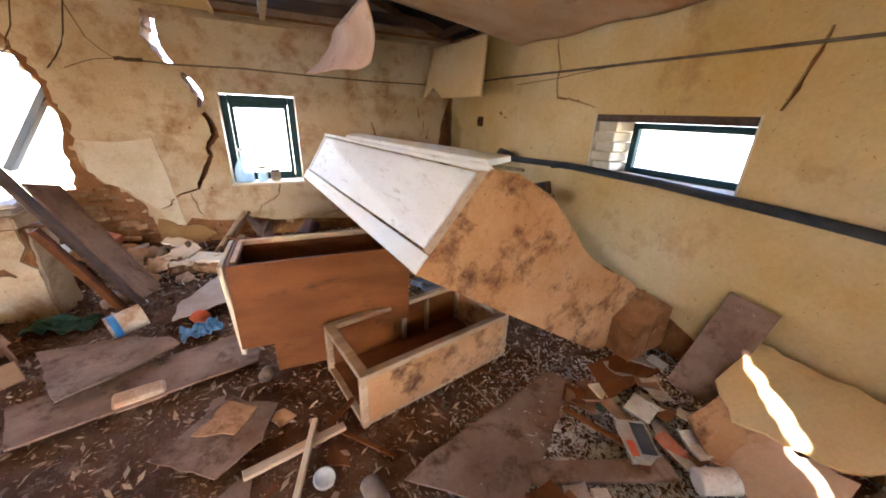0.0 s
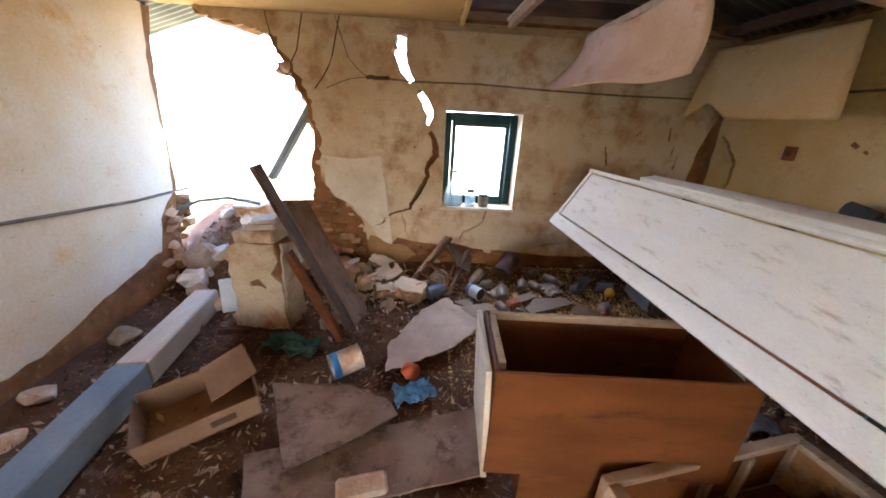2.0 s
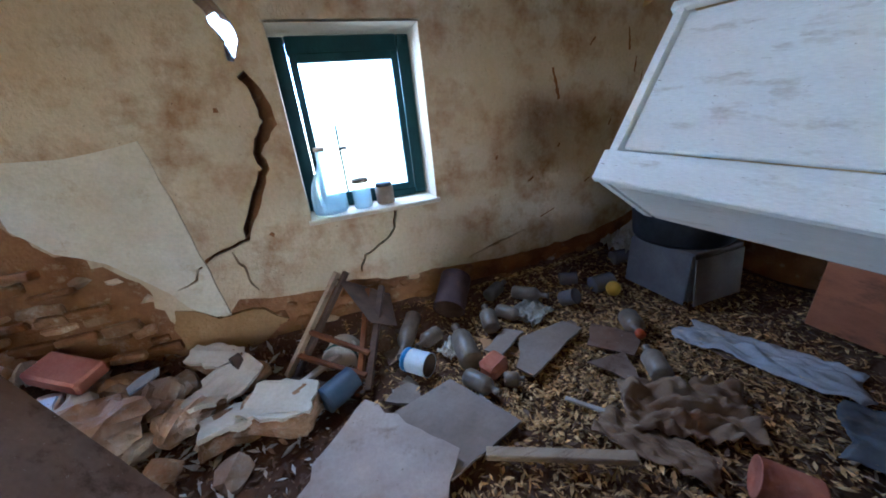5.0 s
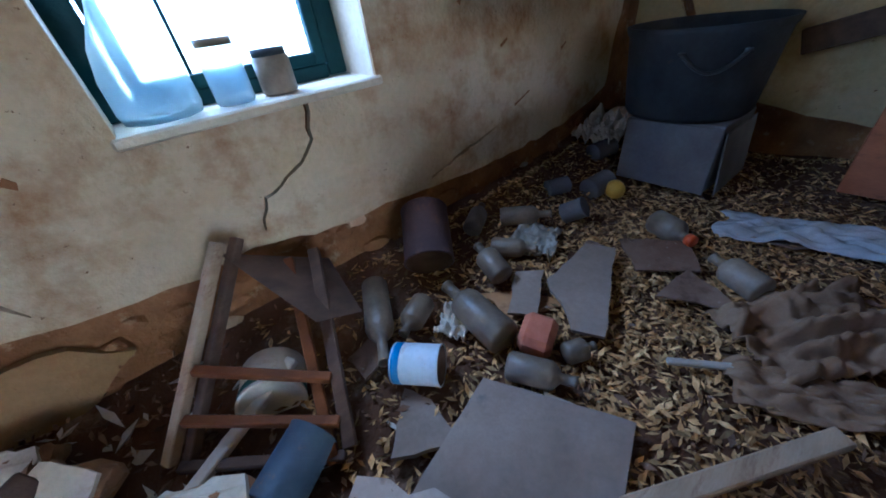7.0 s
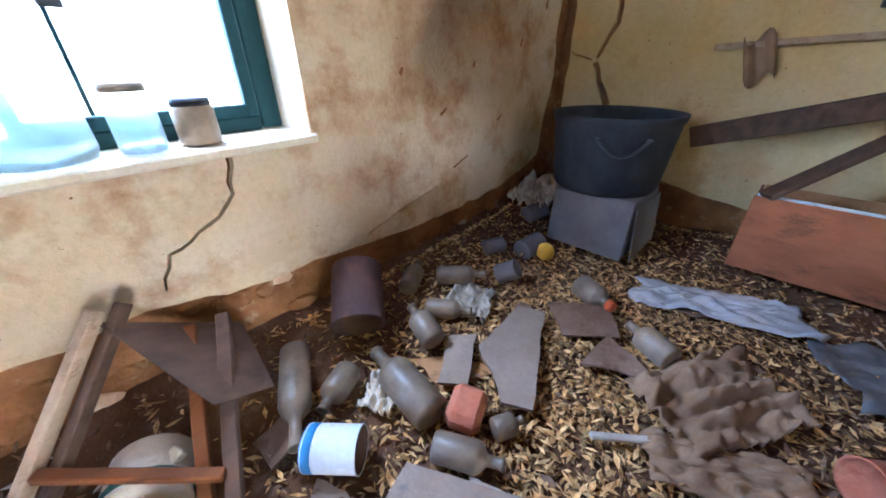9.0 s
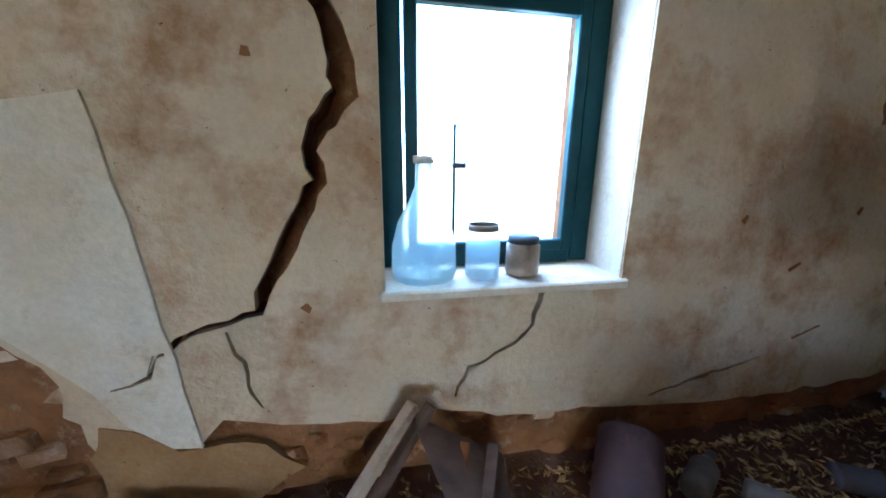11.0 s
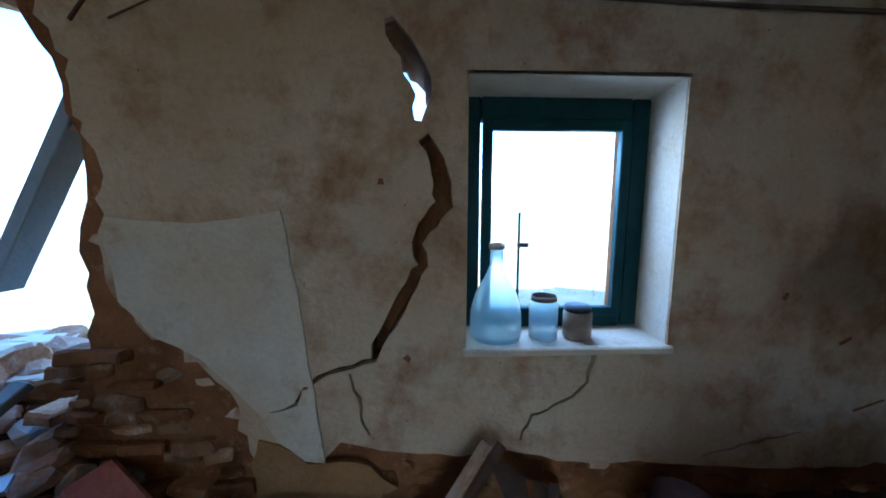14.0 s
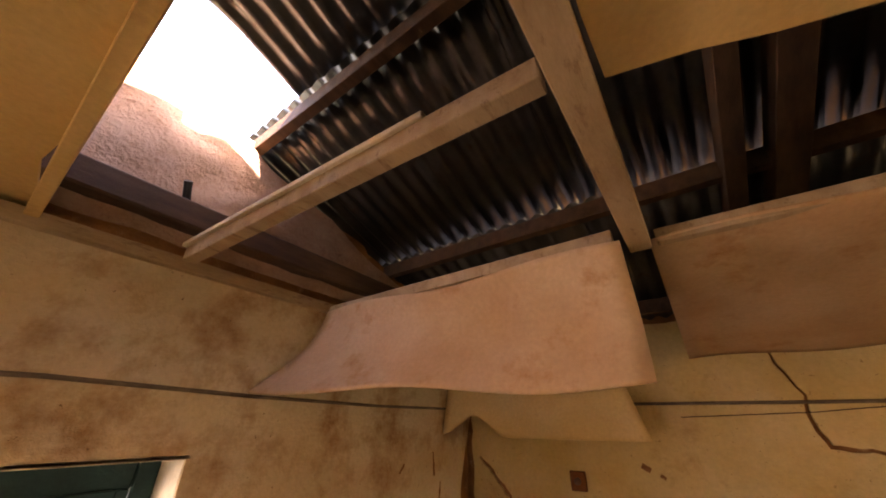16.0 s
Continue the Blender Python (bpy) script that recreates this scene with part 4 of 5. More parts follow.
plank((-0.9, -2.95, 0.03), (-1.5, -3.2, 0.03), 0.06, 0.03, BROWNWOOD, "rotten brown batten on the dirt")
ob = tagged(part("lime_brick", box_bm((0.24, 0.11, 0.07), bevel=0.014), STONE), "pale worn brick on the dirt", "brick")
ob.matrix_world = pose(-0.42, -2.47, 0.045, 6, 3, 14)

# ---- carton by the beam ----
carton = thing("cardboard_box", "crushed open brown cardboard box by the beam", "box", (-1.42, -2.02, 0.01), (3, -4, 34))
part("side", box_bm((0.56, 0.008, 0.17), (0, -0.19, 0.09), (10, 0, 0)), CARD, carton)
part("side", box_bm((0.56, 0.008, 0.16), (0, 0.19, 0.085), (-6, 0, 0)), CARD, carton)
part("end", box_bm((0.008, 0.37, 0.17), (0.28, 0, 0.09), (0, 6, 0)), CARD, carton)
part("end", box_bm((0.008, 0.37, 0.15), (-0.28, 0, 0.08), (0, -12, 0)), CARD, carton)
part("flap", box_bm((0.26, 0.30, 0.006), (0.17, 0.06, 0.20), (4, -14, 6)), CARD, carton)
part("base", box_bm((0.54, 0.37, 0.006), (0, 0, 0.012)), CARD, carton)
part("print", box_bm((0.12, 0.002, 0.05), (0.10, -0.205, 0.10), (10, 0, 0), bevel=0), DARKWOOD, carton, "dark printed mark")


# ---- tins, jars and bottles ----
def tin(at, turn, r, h, body, label, band=None, open_end=True, name="tin_can"):
    o = thing(name, label, "can", at, turn)
    prof = [(r, 0), (r * 1.02, 0.004), (r, 0.008), (r, h * .5), (r, h - 0.006), (r * 1.03, h - 0.003), (r * 1.03, h)]
    if open_end:
        prof += [(r * 0.96, h)]
        # dark wood colour lines the open body, standing for the shade in it
        part("inside", lathe([(0.0, h * .25), (r * 0.95, h * .25), (r * 0.955, h - 0.001)], 24), DARKWOOD, o, "dark lining for the shade inside", smooth=True)
    else:
        prof += [(r * 0.92, h), (r * 0.9, h - 0.006), (0.0, h - 0.006)]
    part("body", lathe(prof, 24), body, o, smooth=True)
    if band:
        part("label_band", lathe([(r * 1.008, band[1]), (r * 1.012, band[1] + .002), (r * 1.012, band[2]), (r * 1.0, band[2])], 24), band[0], o, smooth=True)
    return o


def bottle(at, turn, r, h, m, label, neck=0.35, name="bottle", cap=None):
    o = thing(name, label, "bottle", at, turn)
    hs = h * (1 - neck)
    part("body", lathe([(r * .85, 0), (r, 0.008), (r, hs * .95), (r * .85, hs * 1.05), (r * neck, hs * 1.18), (r * neck, h - 0.012), (r * neck * 1.15, h - 0.01), (r * neck * 1.15, h), (r * neck * .8, h), (r * neck * .8, h - .02), (0, h - .02)], 20), m, o, smooth=True)
    if cap:
        part("cap", lathe([(r * neck * 1.3, h - 0.015), (r * neck * 1.3, h + 0.01), (0, h + 0.01)], 16), cap, o, smooth=True)
    return o


tin((-0.76, -1.74, 0.125), (82, 0, 118), 0.085, 0.21, TIN, "rusty white tin with blue band lying on boards", (TINBLUE, 0.015, 0.06), False)
tin((0.31, -0.51, 0.085), (88, 0, 38), 0.062, 0.15, TINWHITE, "open white tin with blue rim on its side", (TINBLUE, 0.0, 0.03))
tin((0.80, -0.10, 0.27), (118, 0, -38), 0.10, 0.25, RUST, "dark rusty pot tipped over by the wall", name="metal_pot")
tin((0.02, -0.22, 0.07), (86, 0, -20), 0.095, 0.14, LIME, "dusty white paint tin under the broken chair", (GREEN, 0.10, 0.125), False, name="paint_tin")
tin((1.24, -1.76, 0.075), (84, 0, 215), 0.065, 0.15, BRICKRED, "rusty red-brown tin lying on chips", None, False)
tin((-0.12, -0.62, 0.085), (86, 0, 120), 0.065, 0.17, BLUETIN, "dark blue-grey dented tin by the rubble", None, False)
for k, (at, turn, r, h) in enumerate((((1.70, -0.38, 0.075), (86, 0, 80), .06, .15), ((1.43, -0.40, 0.06), (60, 0, 20), .05, .11), ((2.06, -0.20, 0.13), (88, 0, 75), .055, .16), ((1.55, -0.22, 0.10), (88, 0, 60), .045, .12))):
    tin(at, turn, r, h, GREYCARD, "dusty grey tin among the dry chips", None, k % 2 == 0)
for k, (at, turn, r, h, lb) in enumerate((
        ((0.46, -0.16, 0.11), (92, 0, -28), 0.05, 0.38, "long dark dusty bottle lying by the wall"),
        ((0.55, -0.36, 0.08), (90, 0, -65), 0.046, 0.17, "dusty brown glass bottle on its side"),
        ((0.61, -0.70, 0.08), (88, 0, 172), 0.062, 0.33, "large dusty green-grey bottle on its side"),
        ((0.84, -0.50, 0.085), (75, 0, 165), 0.05, 0.19, "dusty grey glass bottle on chips"),
        ((0.55, -0.76, 0.065), (88, 0, 24), 0.044, 0.20, "dusty glass jar bottle on its side"),
        ((0.98, -0.20, 0.12), (88, 0, 120), 0.045, 0.22, "dusty dark bottle by the wall"),
        ((1.16, -0.22, 0.11), (88, 0, 40), 0.045, 0.24, "dusty grey bottle near the wall"),
        ((0.98, -0.32, 0.075), (88, 0, 30), 0.042, 0.20, "dusty grey bottle near the wall"),
        ((1.60, -0.76, 0.065), (86, 0, -30), 0.055, 0.20, "dusty glass bottle with orange cap"),
        ((0.66, -3.52, 0.06), (80, 0, 10), 0.045, 0.20, "clear dusty bottle beside the frame box"),
        ((0.86, -1.62, 0.055), (88, 0, 70), 0.045, 0.20, "blue-grey glass bottle on the litter"),
        ((0.26, -2.55, 0.06), (80, 0, -20), 0.04, 0.12, "small dark jar on the dirt"),
        ((1.32, -1.20, 0.08), (88, 0, 150), 0.05, 0.20, "dusty bottle lying under cloth"),
        ((0.70, -0.86, 0.06), (88, 0, 60), 0.035, 0.10, "small dusty glass jar beside the red brick"))):
    bottle(at, turn, r, h, DUSTGLASS, lb, cap=ORANGE if k == 8 else None)
ob = tagged(part("yellow_cap", lathe([(.045, 0), (.05, .01), (.045, .05), (0, .055)], 20), YELLOW, smooth=True), "yellow plastic cap among dusty tins", "cap")
ob.matrix_world = pose(1.80, -0.47, 0.07, 80, 0, -50)
ob = tagged(part("jar_lid", lathe([(.05, 0), (.05, .012), (.042, .014), (.04, .009), (0, .009)], 24), TINWHITE, smooth=True), "pale metal jar lid on the dirt", "lid")
ob.matrix_world = pose(0.48, -3.40, 0.03, 12, 8, 0)
ob = tagged(part("ball", rock_bm(0.065, 5, 0.95), ORANGE, smooth=True), "small orange plastic ball under the torn sheet", "ball")
ob.matrix_world = pose(-0.24, -1.70, 0.075)

# sill things: demijohn and two jars
bottle_big = thing("demijohn", "large clear glass demijohn with brown stained neck", "bottle", (0.125, 0.085, 0.811))
part("body", lathe([(.07, 0), (.094, .006), (.101, .03), (.098, .11), (.080, .18), (.042, .25), (.026, .29), (.024, .37), (.021, .37), (.022, .29), (.037, .25), (.075, .18), (.093, .11), (.096, .03), (.0, .01)], 32), GLASS, bottle_big, smooth=True)
part("neck_ring", lathe([(.024, .352), (.031, .355), (.031, .375), (.020, .375)], 20), TIN, bottle_big, "rusty stained neck ring", smooth=True)
for x, y, r, h, m, lb in ((0.315, 0.085, 0.055, 0.17, GLASS, "clear dusty glass preserving jar on the sill"), (0.455, 0.09, 0.055, 0.12, DUSTGLASS, "short glass jar with dark lid on the sill")):
    j = thing("glass_jar", lb, "jar", (x, y, 0.811))
    part("body", lathe([(r * .9, 0), (r, .006), (r, h * .82), (r * .85, h * .9), (r * .85, h), (r * .8, h), (r * .8, h * .9), (r * .95, h * .8), (r * .95, .012), (0, .010)], 28), m, j, smooth=True)
    if m is DUSTGLASS:
        part("lid", lathe([(r * .92, h - .014), (r * .92, h + .006), (0, h + .007)], 28), BLACK, j, "dark metal lid", smooth=True)
    else:
        part("rim", lathe([(r * .86, h - .02), (r * .90, h - .018), (r * .90, h), (r * .80, h)], 28), DUSTGLASS, j, smooth=True)

# ---- bucket on its carton in the corner ----
bucket = thing("metal_tub", "big black metal tub standing on a grey carton", "tub", (2.24, -0.58, 0.385))
part("body", lathe([(.27, 0), (.285, .02), (.318, .35), (.33, .37), (.335, .395), (.318, .395), (.308, .35), (.27, .03), (0, .025)], 36), BLACK, bucket, smooth=True)
for a0 in (205, 20):
    pts = [(0.335 * math.cos(radians(a0 + k * 4 - 20)), 0.335 * math.sin(radians(a0 + k * 4 - 20)), 0.30 - 0.075 * math.sin(k / 10 * math.pi)) for k in range(11)]
    hd = part("handle", tube(pts, 0.008), IRON, bucket, "curved iron handle", smooth=True)
    for p in (pts[0], pts[-1]):
        part("rivet", lathe([(.016, 0), (.014, .008), (0, .01)], 12, pose(p[0], p[1], p[2])), IRON, hd)
base = thing("carton", "grey carton with splayed flap carrying the tub", "box", (2.16, -0.62, 0.055), (0, 0, -3))
part("body", box_bm((0.40, 0.44, 0.32), (0.06, 0, 0.165), bevel=0.006), GREYCARD, base)
part("flap", box_bm((0.008, 0.44, 0.32), (-0.165, 0, 0.16), (0, 5, 0)), GREYCARD, base)
part("flap", box_bm((0.40, 0.008, 0.30), (0.05, -0.245, 0.15), (-5, 0, 0)), GREYCARD, base)

# ---- drawer and planks by the east wall ----
drawer = thing("drawer", "reddish-brown wooden drawer resting on the litter", "drawer", (2.40, -1.77, 0.07), (0, 0, -4))
part("front_panel", box_bm((0.016, 1.00, 0.37), (-0.15, 0, 0.19), (0, 7, 0)), REDWOOD, drawer)
part("back_panel", box_bm((0.012, 0.96, 0.34), (0.21, 0, 0.18)), PANELWOOD, drawer)
part("side_panel", box_bm((0.34, 0.012, 0.34), (0.035, 0.49, 0.18)), BROWNWOOD, drawer)
part("side_panel", box_bm((0.36, 0.014, 0.37), (0.035, -0.50, 0.19), (0, 0, 10)), BEAMPAINT, drawer, "blue-grey painted end board")
part("bottom_panel", box_bm((0.34, 0.96, 0.008), (0.035, 0, 0.03)), PANELWOOD, drawer)
part("rim", box_bm((0.02, 0.98, 0.012), (-0.125, 0, 0.377)), TINWHITE, drawer, "pale edge strip")
plank((2.60, -0.90, 0.63), (2.62, -2.30, 1.06), 0.06, 0.11, DARKWOOD, "dark beam slanting against the yellow wall")
plank((2.27, -1.30, 0.455), (2.62, -1.80, 0.86), 0.08, 0.03, DARKWOOD, "dark slat lying over the drawer")
plank((XE - .03, -0.86, 1.08), (XE - .03, -1.75, 1.12), 0.03, 0.03, RAWWOOD, "thin batten against the yellow wall")
tagged(part("rag", thicken(grid_bm(8, 8, lambda u, v: (XE - .05 - .02 * math.sin(u * 9), -0.98 - u * .12 - .06 * v, 1.12 - .20 * v - .04 * math.sin(u * 6))), .004), CLOTH, smooth=True), "brown rag hanging over the batten", "rag")
# fallen panel and slab by the wall under the window
plank((2.55, -3.80, 0.08), (2.73, -3.88, 0.72), 0.24, 0.02, FIBRE, "grey-brown slab leaning against the wall", up=(0.9, 0.0, 0.35), name="slab")
plank((2.50, -3.30, 0.06), (2.72, -3.32, 0.50), 0.34, 0.025, MUD, "rusty plaster sheet leaning against the wall", up=(0.9, 0.0, 0.35), name="plaster_sheet")
board([(2.74, -2.95), (2.50, -2.98), (2.46, -3.46), (2.72, -3.50)], 0.10, 0.30, MUD, "heap of rusty brown fallen plaster", 0, 72, .03, tilt=(0.7, 0), name="fallen_plaster", cat="plaster")
board([(2.73, -3.96), (2.50, -3.92), (2.40, -4.08), (2.46, -4.45), (2.73, -4.75)], 0.36, 0.012, CEIL_OCHRE, "broad dusty ochre board leaning on the yellow wall", 0, 73, .010, tilt=(0.9, 0.0))
board([(2.52, -3.98), (2.30, -3.94), (2.22, -4.12), (2.30, -4.30), (2.48, -4.26)], 0.175, 0.008, PANELWOOD, "broken dusty plywood piece below the board", 0, 81, .014, tilt=(0.7, 0.05))
board([(2.44, -4.20), (2.24, -4.16), (2.14, -4.34), (2.22, -4.52), (2.46, -4.50)], 0.15, 0.008, BOARD_PINK, "broken pale fibreboard piece on the rubble", 0, 82, .016, tilt=(0.6, -0.1))
board([(2.2, -3.35), (2.66, -3.40), (2.6, -3.62), (2.1, -3.62)], 0.08, 0.012, BROWNWOOD, "brown board on the litter by the wall", 0, 74, .006, tilt=(0.08, 0))

# ---- broken chair below the window ----
chair = thing("broken_chair", "broken dark wooden chair lying against the wall", "chair")
part("back_post", bar_bm((-0.30, -0.30, 0.06), (0.07, -0.10, 0.50), 0.035, 0.03), RAWWOOD, chair, "pale worn post")
part("back_post", bar_bm((-0.26, -0.33, 0.05), (0.12, -0.10, 0.49), 0.03, 0.03), DARKWOOD, chair)
part("front_leg", bar_bm((0.08, -0.62, 0.06), (0.30, -0.14, 0.36), 0.035, 0.035), DARKWOOD, chair)
part("front_leg", bar_bm((0.03, -0.62, 0.05), (0.22, -0.12, 0.36), 0.03, 0.03), BROWNWOOD, chair)
for k, (a, b) in enumerate((((-0.28, -0.33, 0.06), (0.06, -0.63, 0.06)), ((-0.22, -0.28, 0.15), (0.09, -0.57, 0.11)), ((-0.14, -0.24, 0.25), (0.13, -0.48, 0.17)))):
    part("rung", bar_bm(a, b, 0.028, 0.022), BROWNWOOD if k else DARKWOOD, chair)
bm = sheet([(0.0, 0.0), (0.40, -0.02), (0.36, 0.30), (0.16, 0.34)], [], 0.014, lambda u, v, w: (0.06 + u * 0.72, -0.12 - v * 0.75 + w, 0.47 - u * 0.50 - v * 0.32))
part("seat", bm, DARKWOOD, chair, "dark broken seat panel")
plank((-0.45, -0.32, 0.05), (-0.52, -0.24, 0.24), 0.05, 0.03, DARKWOOD, "dark stick standing among rubble")
plank((-0.30, -0.42, 0.04), (0.08, -0.30, 0.14), 0.04, 0.025, LIME, "white painted slat under the chair")

# ---- cloths ----
def cloth(cx, cy, w, d, rot, m, label, seed, amp=0.05):
    c, s = math.cos(radians(rot)), math.sin(radians(rot))

    def f(u, v):
        x, y = (u - .5) * w, (v - .5) * d
        k = 1 + 0.25 * noise.noise(Vector((u * 2, v * 2, seed)))
        px, py = cx + (x * c - y * s) * k, cy + (x * s + y * c) * k
        z = floor_height(px, py) + 0.03 + amp * abs(noise.noise(Vector((u * 3.2, v * 5, seed)))) + amp * .5 * abs(noise.noise(Vector((u * 8, v * 9, seed + 5))))
        return (px, py, z)
    return tagged(part("cloth", thicken(grid_bm(36, 30, f), 0.004), m, smooth=True), label, "cloth")


cloth(1.26, -1.34, 0.46, 0.30, -35, CLOTH, "crumpled brown sacking on dry chips", 1, 0.11)
cloth(1.02, -1.40, 0.14, 0.40, 25, CLOTH, "rolled strip of brown sacking", 2, 0.05)
cloth(1.88, -1.28, 0.22, 0.66, 16, GREYCLOTH, "crumpled pale grey cloth on the litter", 3, 0.06)
cloth(1.78, -1.90, 0.34, 0.56, 20, SHEETING, "dark grey plastic sheeting on the litter", 4, 0.05)
cloth(2.30, -0.14, 0.34, 0.26, 0, PALE, "crumpled pale foil in the corner", 6, 0.12)
cloth(-0.20, -1.87, 0.26, 0.16, 20, BLUEPLASTIC, "crumpled blue plastic bag on the boards", 7, 0.10)
cloth(0.94, -1.84, 0.26, 0.18, -30, BLUEPLASTIC, "crumpled blue plastic bag under the dresser", 8, 0.07)
cloth(-1.15, -1.40, 0.42, 0.20, -10, GREEN, "dark green plastic sheet at the block's foot", 9, 0.08)
cloth(1.16, -0.42, 0.24, 0.20, 20, PAPER, "crumpled patterned paper on chips", 10, 0.05)
cloth(0.58, -0.50, 0.14, 0.12, 20, PAPER, "crumpled white plastic scrap", 11, 0.06)

# ---- bricks and stones of the fallen wall ----
ob = tagged(part("brick", box_bm((0.13, 0.11, 0.085), bevel=0.02), BRICKRED), "worn red brick piece on dry chips", "brick")
ob.matrix_world = pose(0.70, -0.76, 0.07, 6, -8, 20)
ob = tagged(part("hollow_brick", box_bm((0.28, 0.15, 0.08), bevel=0.012), BRICKRED), "red hollow brick lying in the breach", "brick")
ob.matrix_world = pose(-1.22, -0.12, 0.33, 12, 14, -28)
for k, (x, y, z, a) in enumerate(((-1.75, -0.10, 0.45, 20), (-1.88, -0.02, 0.52, -10), (-1.62, 0.05, 0.42, 60))):
    ob = tagged(part("brick", box_bm((0.23, 0.11, 0.065), bevel=0.012), BRICKRED if k == 1 else PANELWOOD), "orange-brown brick in the rubble heap", "brick", "bricks in the heap")
    ob.matrix_world = pose(x, y, z, 8, 12, a)
ROCKS = []
for k in range(9):
    me_bm = rock_bm(0.1, 300 + k, 0.65)
    me = bpy.data.meshes.new("stone")
    me_bm.to_mesh(me)
    me_bm.free()
    me.materials.append(STONE if k % 5 else PALE)
    ROCKS.append(me)
rg = random.Random(21)


def put_stone(x, y, s, lift=0.3):
    ob = new("stone", rg.choice(ROCKS))
    ob.matrix_world = pose(x, y, floor_height(x, y) + 0.1 * s * lift, rg.uniform(-25, 25), rg.uniform(-25, 25), rg.uniform(0, 360)) @ Matrix.Diagonal((s, s, s, 1))
    return tagged(ob, "broken stone from the collapsed wall", "stone", "rubble of the breach")


for k in range(130):
    x, y = rg.gauss(-1.75, 0.55), rg.gauss(0.02, 0.42)
    if XW + .1 < x < -0.55 and -1.3 < y < 0.75 and not (x > -1.25 and y > -0.02):
        put_stone(x, y, rg.uniform(0.35, 1.1))
for x, y, s in ((-0.50, -0.78, 0.8), (-0.95, -0.50, 1.0), (-0.78, -0.62, 0.7), (-2.35, -0.55, 1.5), (-2.40, -0.30, 1.8), (-2.2, -0.75, 1.2), (-1.95, -0.85, 1.0), (-1.75, -0.75, 1.1), (-1.7, -1.0, .8), (-2.45, -1.3, 1.0), (-2.45, -1.9, .9), (-2.4, -2.6, .8), (-2.3, -2.2, .7), (2.55, -0.15, 1.1), (2.45, -0.10, .8), (2.62, -0.35, .9)):
    put_stone(x, y, s)

def rubble_block(x, y, z, size, turn, seed, coat=True):
    """A broken lump of wall: rough masonry with a slab of lime plaster still on it."""
    o = thing("rubble_block", "broken wall lump with pale plaster coat on rubble" if coat else "rough brown broken lump of mud wall", "rubble", (x, y, z), turn, "lumps of the fallen wall")
    w, d, h = size
    bm = box_bm((w, d, h), (0, 0, h / 2), bevel=0.018)
    bmesh.ops.subdivide_edges(bm, edges=[e for e in bm.edges if e.calc_length() > 0.05], cuts=3, use_grid_fill=True)
    off = Vector((seed * 2.7, seed, seed * 0.6))
    for v in bm.verts:
        v.co += Vector((noise.noise(v.co * 9 + off), noise.noise(v.co * 9 - off), noise.noise(v.co * 9 + off * 2))) * 0.05 + Vector((noise.noise(v.co * 30 + off), noise.noise(v.co * 30 - off), 0)) * 0.012
    part("masonry", bm, BREACHSTONE if coat else STONE, o)
    if coat:
        out = ragged([(-w * .5, -d * .48), (w * .2, -d * .55), (w * .52, -d * .3), (w * .46, d * .4), (-w * .1, d * .52), (-w * .5, d * .3)], 0.03, 0.012, seed, closed=True)
        part("plaster_coat", sheet(out, [], 0.022, lambda u, v, q: (u, v, h * 0.93 + q + 0.02 * noise.noise(Vector((u * 12, v * 12, seed))))), LIME, o, "pale flaking lime plaster")


for k, (x, y, z, size, turn, coat) in enumerate((
        (-0.62, -0.12, 0.13, (0.27, 0.14, 0.09), (14, 8, -25), True), (-0.56, -0.29, 0.08, (0.32, 0.18, 0.07), (22, -14, 28), True), (-0.30, -0.56, 0.02, (0.30, 0.22, 0.13), (6, 5, -24), True),
        (-0.52, -0.58, 0.01, (0.24, 0.17, 0.11), (-8, 6, 12), True), (-0.76, -0.42, 0.04, (0.19, 0.15, 0.11), (10, -8, 50), False), (-0.66, -0.40, 0.03, (0.17, 0.14, 0.10), (-6, 10, 15), True),
        (-1.02, -0.46, 0.10, (0.26, 0.20, 0.20), (8, 12, 35), False), (-0.86, -0.30, 0.10, (0.20, 0.16, 0.10), (5, -9, 70), False), (-1.45, -0.40, 0.22, (0.26, 0.20, 0.12), (12, -6, 15), True), (-1.72, 0.32, 0.42, (0.36, 0.26, 0.18), (0, 5, 20), True),
        (-2.05, 0.25, 0.50, (0.40, 0.28, 0.20), (4, -6, -12), True), (-2.25, 0.55, 0.38, (0.42, 0.30, 0.26), (0, 4, 35), True), (-1.38, 0.30, 0.30, (0.34, 0.24, 0.16), (-6, 0, 50), True))):
    rubble_block(x, y, z, size, turn, k + 1, coat)
for x, y, z, w, d, a in ((-1.22, -0.36, 0.30, 0.16, 0.12, 20), (-0.92, -0.20, 0.22, 0.15, 0.06, 35), (-1.50, -0.20, 0.44, 0.17, 0.13, -30)):
    ob = tagged(part("glazed_shard", sheet(ragged([(-w / 2, -d / 2), (w * .35, -d * .45), (w / 2, d * .2), (0, d / 2), (-w * .45, d * .3)], 0.03, 0.006, int(a * 7) % 50, closed=True), [], 0.010, lambda u, v, q: (u, v, q)), TINWHITE), "bluish white broken tile on the rubble", "tile", "broken white tiles")
    ob.matrix_world = pose(x, y, z, 16, -10, a)

